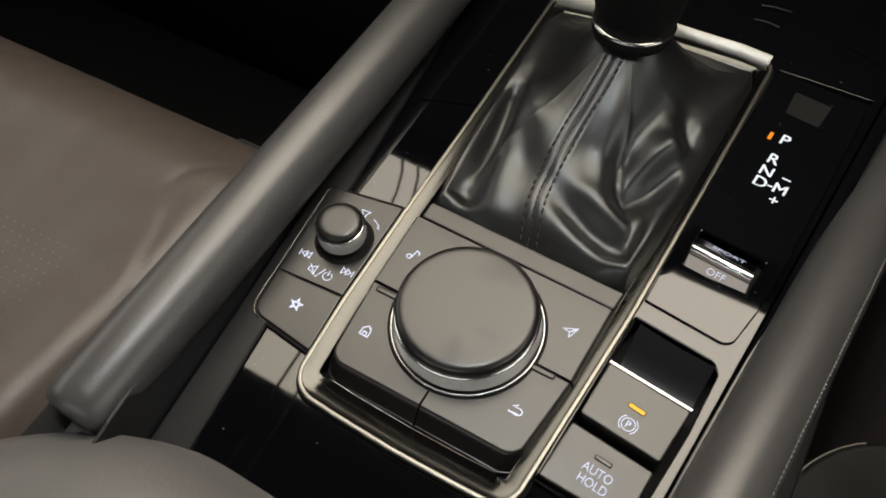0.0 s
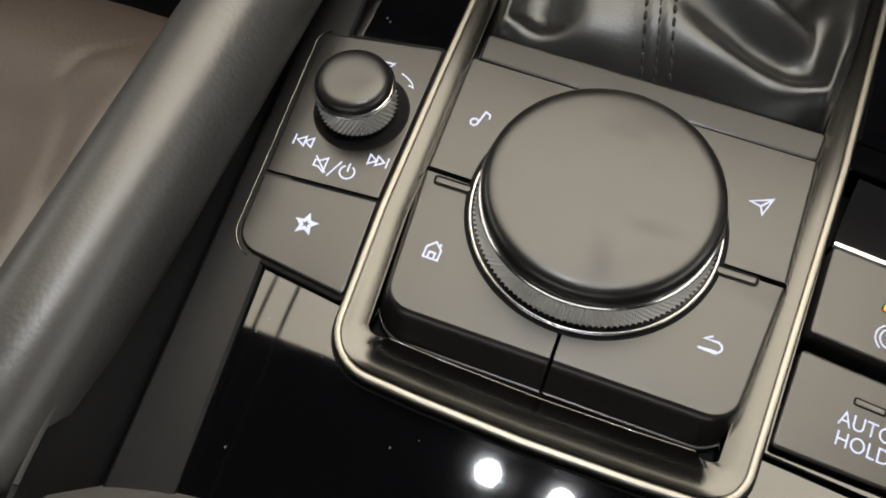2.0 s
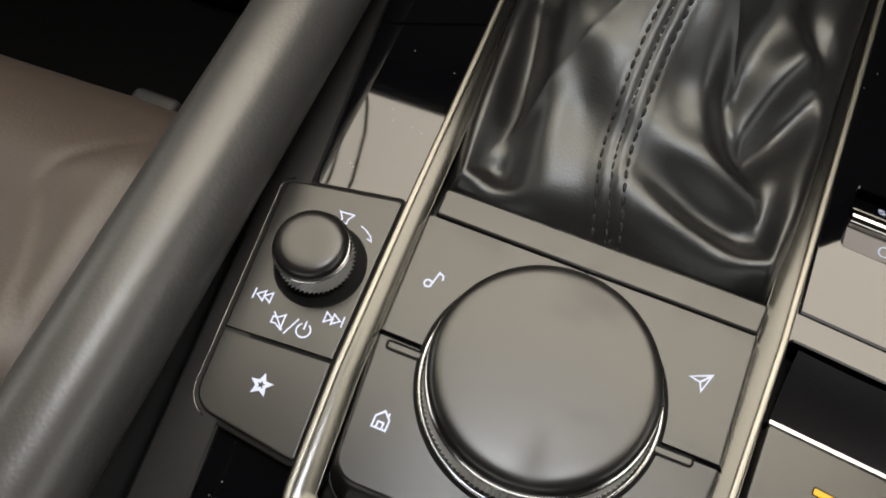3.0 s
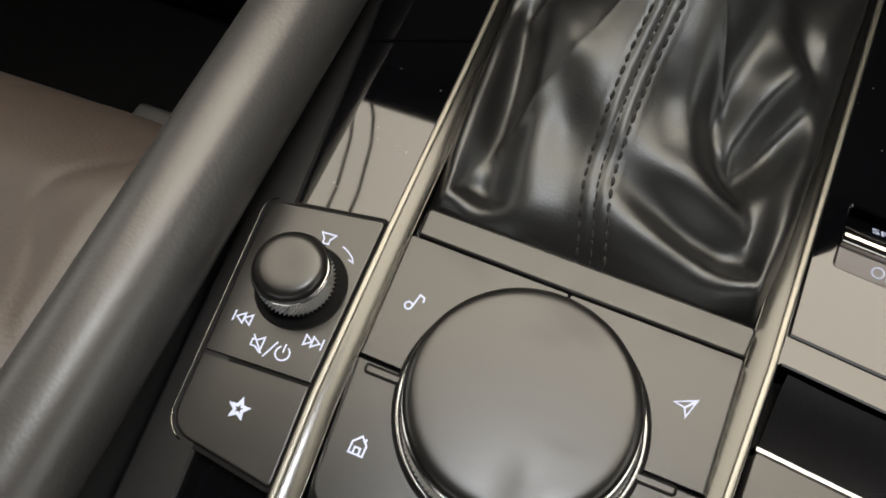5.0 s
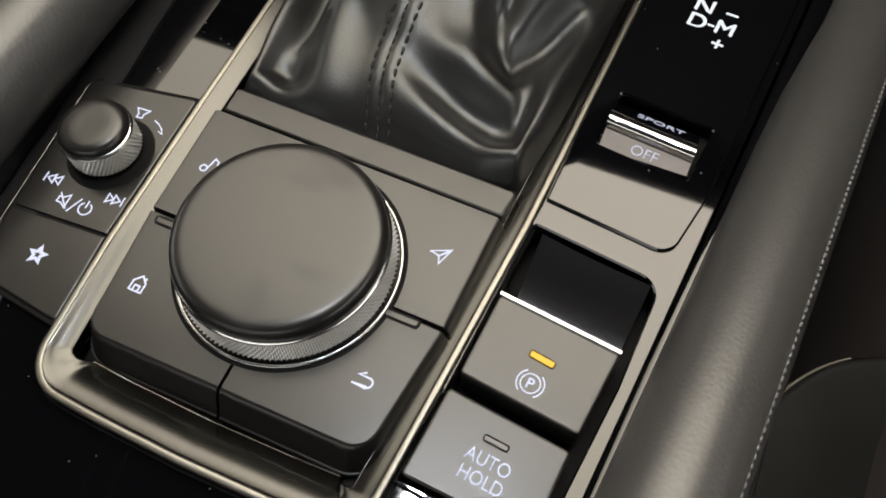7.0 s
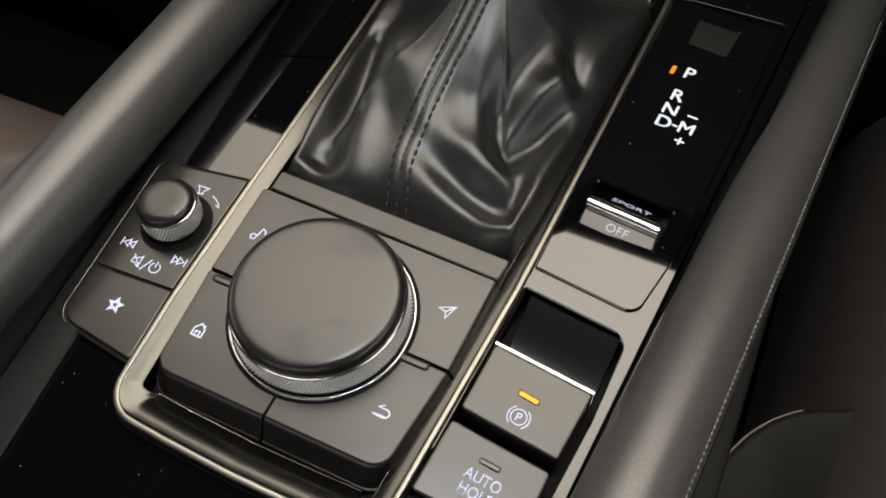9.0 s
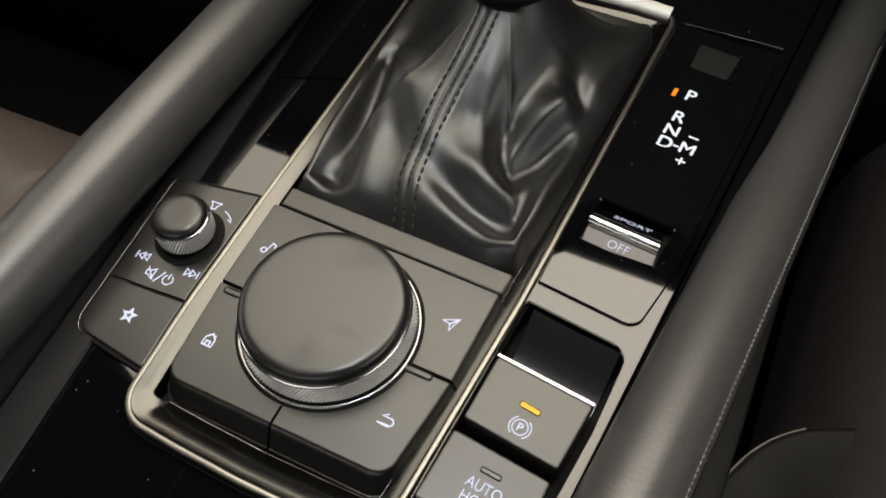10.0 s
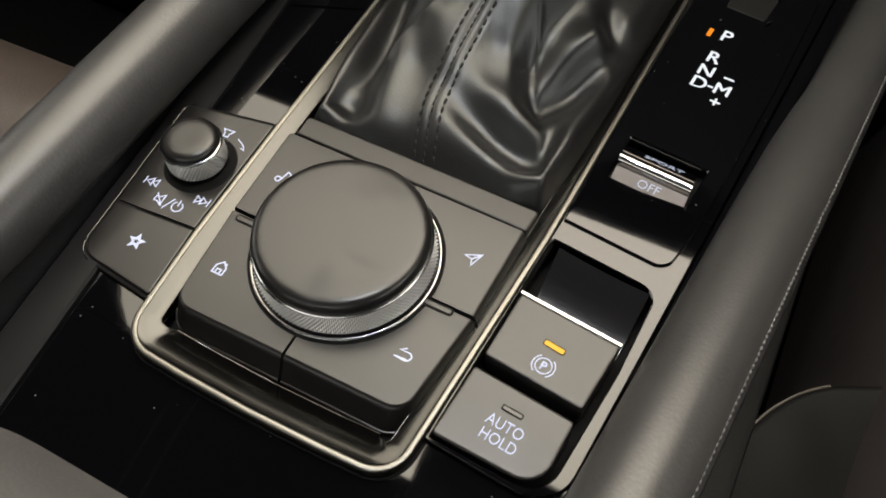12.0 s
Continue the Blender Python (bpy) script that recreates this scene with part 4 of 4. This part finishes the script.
# folds of the leather: line in plan, height, width on its left and right, how it fades along (start, middle, end)
FOLDS = [
    ([(41.5, 43), (43, 58), (43.6, 73), (43.6, 90), (42.6, 101), (42, 112), (45, 133), (50, 160)], 7.0, 7.5, 6.0, (1.0, 1.1, 0.6)),     # tube along the right rail
    ([(-37, 41), (-37, 58), (-37.5, 77), (-38.5, 97), (-40, 119), (-42.5, 150)], 5.6, 6.0, 5.5, (0.8, 1.1, 0.6)),        # roll along the left rail
    ([(-24.5, 48), (-27, 61), (-29, 76), (-31, 90), (-34, 104)], -7.0, 6.5, 3.4, (0.5, 1.1, 0.9)),                       # valley beside it
    ([(-17, 46), (-19, 59), (-21, 70), (-24, 84), (-28.5, 102)], 4.2, 5.0, 9.0, (0.5, 0.9, 1.2)),                        # left front fold up to its tip
    ([(-34, 114), (-26, 109), (-22.5, 114), (-25, 130)], -3.0, 6.0, 7.0, (0.5, 1.0, 0.3)),                               # pocket above the tip
    ([(-27.5, 101), (-21.8, 93), (-12, 80), (-6, 73)], 2.4, 8.0, 4.6, (1.0, 1.0, 0.4)),                                  # second arm of the fold
    ([(-18, 82), (-13, 68), (-10, 56)], -2.4, 6.0, 6.5, (0.5, 1.1, 0.3)),                                                # dip between the arms
    ([(17, 114), (14.5, 101), (14, 90), (16, 79), (21, 71), (28, 65)], 2.6, 4.5, 7.0, (0.2, 1.0, 0.6)),                                      # edge of the middle panel
    ([(25, 118), (22.6, 105), (20.4, 95), (20.8, 84), (23.6, 76), (29.5, 68.5), (35, 64.5)], -11.5, 9.0, 6.5, (0.15, 1.1, 0.3)),        # dark crease beside it
    ([(27, 78), (30, 87), (35, 97), (38, 99.5)], 4.2, 8.0, 2.8, (0.6, 1.1, 1.0)),                                        # lip of the flap
    ([(37, 99), (34.5, 106), (31, 114), (28, 122)], 3.8, 10.0, 4.5, (0.9, 1.0, 0.2)),                                    # ridge from its tip to the lever
    ([(9, 94), (9.5, 82), (13, 72)], -2.6, 5.0, 5.0, (0.2, 1.0, 0.6)),                                                   # dip beside the seam
    ([(30, 73), (35.5, 81.5), (39.8, 90)], -6.0, 4.5, 6.5, (0.5, 1.1, 1.0)),                                           # pocket below the flap
    ([(37.5, 49), (38.2, 57), (38, 66)], -4.0, 4.5, 3.2, (0.5, 1.1, 0.5)),                         # valley inside the tube
    ([(33, 117), (37, 111), (40.8, 105), (41.6, 99)], -5.5, 5.0, 4.5, (0.2, 1.0, 1.1)),                                # hole between flap and tube
    ([(1, 69), (13.5, 65.5), (24.5, 62.5), (32, 62), (36, 65.5)], 3.6, 7.0, 7.0, (0.3, 1.1, 1.0)),         # upper curved fold
    ([(3, 54), (16, 48.5), (28.5, 44.5), (37.5, 42.6), (41.5, 46), (43, 58)], 3.8, 7.0, 7.0, (0.5, 1.1, 0.7)),           # lower curved fold
    ([(7, 59), (22, 53), (35, 50)], -5.0, 7.0, 4.2, (0.3, 1.1, 1.0)),                                               # trough between the two
    ([(-37, 45), (-28, 42.6), (-20, 42)], 2.4, 3.6, 4.0, (1.0, 1.0, 0.5)),                                               # fold in the left corner
    ([(-33, 50), (-25, 47.5)], -3.0, 3.4, 3.0, (1.0, 1.0, 0.8)),                                                         # dimple above it
]
FOLDS = [(flowing(p), *rest) for p, *rest in FOLDS]


def boot_height(x, y):
    z, u = cone(x, y)
    fade = min(1.0, u / 0.06) * (1.0 if u < 0.62 else max(0.0, 1 - (u - 0.62) / 0.33))
    for pts, h, wl, wr, (a, b, c) in FOLDS:
        d, side, f = near_line(x, y, pts)
        w = 0.5 * (wl + wr) + 0.5 * (wl - wr) * side
        if d < 4.5 * w:
            k = a + (b - a) * 2 * f if f < 0.5 else b + (c - b) * (2 * f - 1)
            z += fade * h * k * math.exp(-(d / w) ** (1.2 if h < -9 else 1.8))
    z += fade * 0.8 * noise.noise(Vector((x * 0.05, y * 0.05, 3.1))) + fade * 0.25 * noise.noise(Vector((x * 0.16, y * 0.16, 7.7)))
    return max(z, -7.0)


def seam_relief(x, y):
    """The raised seam panel with its groove and stitch lines."""
    seam = abs(x - seam_x(y))
    fade = min(1.0, max(0.0, (y - 36) / 3)) * min(1.0, max(0.0, (119 - y) / 4))
    return fade * (0.4 * math.exp(-(seam / 4.8) ** 6) - 0.6 * math.exp(-(seam / 0.8) ** 2) - 0.35 * math.exp(-((seam - 3.4) / 0.7) ** 2))


def seam_x(y):
    ys, xs = (40, 46, 51, 56, 62, 69, 76, 88, 98, 108, 118), (4.2, 2.4, 0.9, -0.2, -0.8, -0.9, -0.8, -0.2, 1.0, 1.9, 2.4)
    for i in range(len(ys) - 1):
        if y <= ys[i + 1]:
            f = max(0.0, (y - ys[i]) / (ys[i + 1] - ys[i]))
            return xs[i] + (xs[i + 1] - xs[i]) * f
    return xs[-1]


def build_boot():
    boot = thing("shift_boot", (3, 105, 0), "wrinkled black leather shift boot with a stitched centre seam", "shift boot")
    bm = bmesh.new()
    n, rows = 460, 120
    grid = []
    for j in range(rows + 1):
        v = j / rows
        ring = []
        for i in range(n):
            a = 2 * math.pi * i / n
            c, s = math.cos(a), math.sin(a)
            # base outline met by this direction
            t = 1e9
            if abs(c) > 1e-9:
                for _ in range(3):
                    yy = COLLAR[1] + (0 if t > 1e8 else t * s)
                    xr = boot_side(yy, c > 0) - COLLAR[0]
                    tx = xr / c
                    t = tx
            if abs(s) > 1e-9:
                t = min(t, ((168.0 if s > 0 else 33.5) - COLLAR[1]) / s)
            r = t + (13.0 - t) * v
            x, y = COLLAR[0] + r * c, COLLAR[1] + r * s
            ring.append((x, y, boot_height(x, y)))
        grid.append(ring)
    loft(bm, grid, False, False)
    inner = [v for v in bm.verts if not v.is_boundary]
    for _ in range(22):
        bmesh.ops.smooth_vert(bm, verts=inner, factor=0.5, use_axis_x=False, use_axis_y=False, use_axis_z=True)
    for v in inner:
        v.co.z += seam_relief(v.co.x, v.co.y)
    bmesh.ops.recalc_face_normals(bm, faces=bm.faces)
    skin = np.array([v.co[:] for v in bm.verts])
    hide = part("leather", bm, LEATHER, boot, sharp=120)

    def on_skin(x, y):
        d = (skin[:, 0] - x) ** 2 + (skin[:, 1] - y) ** 2
        near = np.argpartition(d, 4)[:4]
        w = 1 / (d[near] + 0.01)
        return float((skin[near, 2] * w).sum() / w.sum())

    for off, length, step, r, label in ((-3.4, 2.5, 3.3, 0.5, "row of black stitches"), (0.0, 1.9, 2.4, 0.3, "fine stitches in the seam"), (3.4, 2.5, 3.3, 0.5, "row of black stitches")):
        bm = bmesh.new()
        y = 38.5 if off else 39.5
        while y < 117:
            x, x2 = seam_x(y) + off, seam_x(y + 1) + off
            z, z2 = on_skin(x, y), on_skin(x2, y + 1)
            stitch(bm, Vector((x, y, z + 0.12)), Vector((x2 - x, 1, z2 - z)), length, r)
            y += step * math.cos(math.atan(abs(z2 - z)))
        part("seam_stitching", bm, THREAD, hide, label)
    lever = thing("gear_lever", (COLLAR[0], COLLAR[1], 36), "black gear lever with a bright metal collar", "gear lever")
    tilt = pose(0, 0, 0, -6, 0, 0)

    def leaning(bm):
        base = Vector((*COLLAR, 37))
        for v in bm.verts:
            v.co = base + tilt @ (v.co - base)
        return bm

    part("sleeve", leaning(turned(COLLAR, [(15.4, 34.5), (16.2, 37.0), (15.8, 38.6), (14.0, 39.2)], 64)), GROOVE, lever)
    part("collar", leaning(turned(COLLAR, [(15.6, 38.8), (16.3, 39.2), (16.5, 39.9), (16.2, 40.6), (15.2, 40.9)], 64)), CHROME, lever, "bright chrome collar")
    part("grip", leaning(turned(COLLAR, [(14.8, 40.6), (15.6, 42.0), (17.5, 52), (19.6, 66), (21, 82), (20.5, 96), (17, 105), (9, 109)], 48)), DASH, lever, "black leather grip")


# ---------------------------------------------------------------- armrest, seats, small things beyond
def build_surroundings():
    arm = thing("armrest", (0, -260, -14), "dark grey leather armrest lid behind the keys", "armrest")

    def lid(u, v):
        x = -137 + 253 * u
        ex = min(1.0, (0.5 - abs(u - 0.5)) / 0.09)
        ey = min(1.0, v / 0.12)
        round_x, round_y = math.sqrt(max(0.0, 1 - (1 - ex) ** 2)), math.sqrt(max(0.0, 1 - (1 - ey) ** 2))
        y = -81 - 22 * max(0.0, (abs(x) - 42) / 60) ** 2 - 330 * v
        return (x, y, -12 + 36 * round_y * (0.5 + 0.5 * round_x) + 5 * math.sin(math.pi * u) * round_y)
    part("lid", sheet(40, 50, lid), PADDING_DARK, arm, "soft grey leather lid", sharp=120)
    part("bin", box(-100, 100, -410, -118, -60, -8, 8, 3), DASH, arm, "black storage bin")

    seat = thing("front_seat", (-380, -150, -300), "brown leather front seat with a stitched side bolster", "seat", "front seats")

    def cushion(u, v):
        """u across from the inner side, v from the front backwards."""
        x = -122 - 560 * u
        s = min(u / 0.075, 1.0)
        inner = math.sqrt(max(0.0, 1 - (1 - s) ** 2))
        f = min(v / 0.16, 1.0)
        front = math.sqrt(max(0.0, 1 - (1 - f) ** 2))
        bolster = 20 * math.exp(-((u - 0.07) / 0.07) ** 2) * min(1.0, max(0.0, (v - 0.1) / 0.4))
        edge = (u - crease_at(v)) / 0.006
        crease = (-1.0 * math.exp(-edge * edge) - 0.15 / (1 + math.exp(max(-40, min(40, 2 * edge))))) * min(1.0, max(0.0, (v - 0.06) / 0.06))
        y = 104 - 12 * (1 - inner) - 10 * u - 470 * v
        z = -205 + 148 * front ** 0.8 * (0.35 + 0.65 * inner) + bolster + crease
        wob = 2.2 * noise.noise(Vector((x * 0.012, y * 0.012, 1.0))) + 0.7 * noise.noise(Vector((x * 0.05, y * 0.05, 4.0)))
        return (x, y, z + wob)

    def crease_at(v):
        vs, us = (0.0, 0.10, 0.123, 0.14, 0.157, 0.174, 0.194, 0.215, 0.243, 0.326, 1.0), (0.05, 0.068, 0.082, 0.098, 0.109, 0.112, 0.097, 0.086, 0.077, 0.050, 0.0)
        for i in range(len(vs) - 1):
            if v <= vs[i + 1]:
                f = (v - vs[i]) / (vs[i + 1] - vs[i])
                return us[i] + (us[i + 1] - us[i]) * f * f * (3 - 2 * f)
        return us[-1]
    body = part("cushion", sheet(260, 150, cushion), SEAT_BROWN, seat, "brown leather cushion", sharp=120)
    bm = bmesh.new()
    for k in range(70):
        v = 0.06 + 0.5 * k / 70
        u = max(0.004, 0.5 * crease_at(v))
        a, b = Vector(cushion(u, v)), Vector(cushion(u, v + 0.004))
        stitch(bm, a + Vector((0, 0, 0.3)), b - a, 2.6, 0.45)
    part("seam_stitching", bm, THREAD_TAN, body, "tan seam stitches")
    bm = bmesh.new()
    for i in range(14):
        for j in range(18):
            at = Vector(cushion(0.135 + 0.0107 * (i + 0.5 * (j % 2)), 0.29 + 0.0115 * j))
            bm.faces.new([bm.verts.new(at + Vector((0.5 * math.cos(a), 0.5 * math.sin(a), 0.25))) for a in (0.0, 1.05, 2.09, 3.14, 4.19, 5.24)])
    part("perforation", bm, THREAD_TAN, body, "rows of fine perforation dots")

    # right seat: its shade is painted, by a darker leather colour
    dark = thing("front_seat", (420, -150, -300), "brown leather front seat, its colour darkened for shade", "seat", "front seats")

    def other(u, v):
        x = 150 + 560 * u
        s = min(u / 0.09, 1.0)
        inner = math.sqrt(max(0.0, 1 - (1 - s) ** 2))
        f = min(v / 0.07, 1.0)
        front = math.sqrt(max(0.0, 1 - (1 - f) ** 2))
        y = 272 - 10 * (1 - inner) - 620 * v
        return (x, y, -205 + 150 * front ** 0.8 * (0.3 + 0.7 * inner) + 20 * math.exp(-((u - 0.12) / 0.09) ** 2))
    part("cushion", sheet(60, 60, other), SEAT_SHADED, dark, "brown leather cushion coloured as shaded", sharp=120)

    part("side_trim", box(150, 640, -330, 120, -300, -190, 14, 3), DASH, dark, "black plastic seat base")
    part("side_trim", box(-640, -136, -360, 60, -300, -190, 14, 3), DASH, seat, "black plastic seat base")
    rim = flowing([(108, -60), (116, 0), (124.2, 21.6), (129.7, 33.5), (136, 46.6), (146, 58.8), (160, 68), (190, 80), (240, 90)])
    def bulge(u, v):
        """u along the piping, v from below it outwards over the cushion side."""
        k = u * (len(rim) - 1.001)
        i = int(k)
        x0, y0 = (rim[i][j] + (rim[i + 1][j] - rim[i][j]) * (k - i) for j in (0, 1))
        w = -0.25 + 1.25 * v
        if w < 0:
            return (x0 + 16 * w, y0 - 8 * w, -71 - 70 * (w / 0.25) ** 2)
        return (x0 + 52 * w, y0 - 16 * w, -71 - 11 * w ** 1.3 + 1.2 * noise.noise(Vector((x0 * 0.05, y0 * 0.05, w * 2))))
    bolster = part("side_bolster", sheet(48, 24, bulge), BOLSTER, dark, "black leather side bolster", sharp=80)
    thin = [(0.5 * math.cos(a), 0.5 * math.sin(a)) for a in (0.0, 1.05, 2.09, 3.14, 4.19, 5.24)]
    part("piping", sweep([(x, y, -70.5) for x, y in rim if -5 < y < 64], thin), SEAT_BROWN, bolster, "thin brown piping")

    lug = thing("seat_rail_cover", (-244, 112, -160), "small grey plastic seat rail cover in the footwell", "rail cover")
    part("cover", box(-254, -226, 105, 119, -164, -153, 4, 3), BUCKLE, lug)


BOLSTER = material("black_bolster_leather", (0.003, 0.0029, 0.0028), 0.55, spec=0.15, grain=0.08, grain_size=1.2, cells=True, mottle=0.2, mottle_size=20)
THREAD_TAN = material("tan_thread", (0.16, 0.13, 0.11), 0.7, grain=0.05, grain_size=0.3, mottle=0.3, mottle_size=2)

build_cabin()
build_console()
build_bezel()
build_keys()
build_knobs()
build_volume_panel()
build_brake_keys()
build_indicator()
build_boot()
build_surroundings()
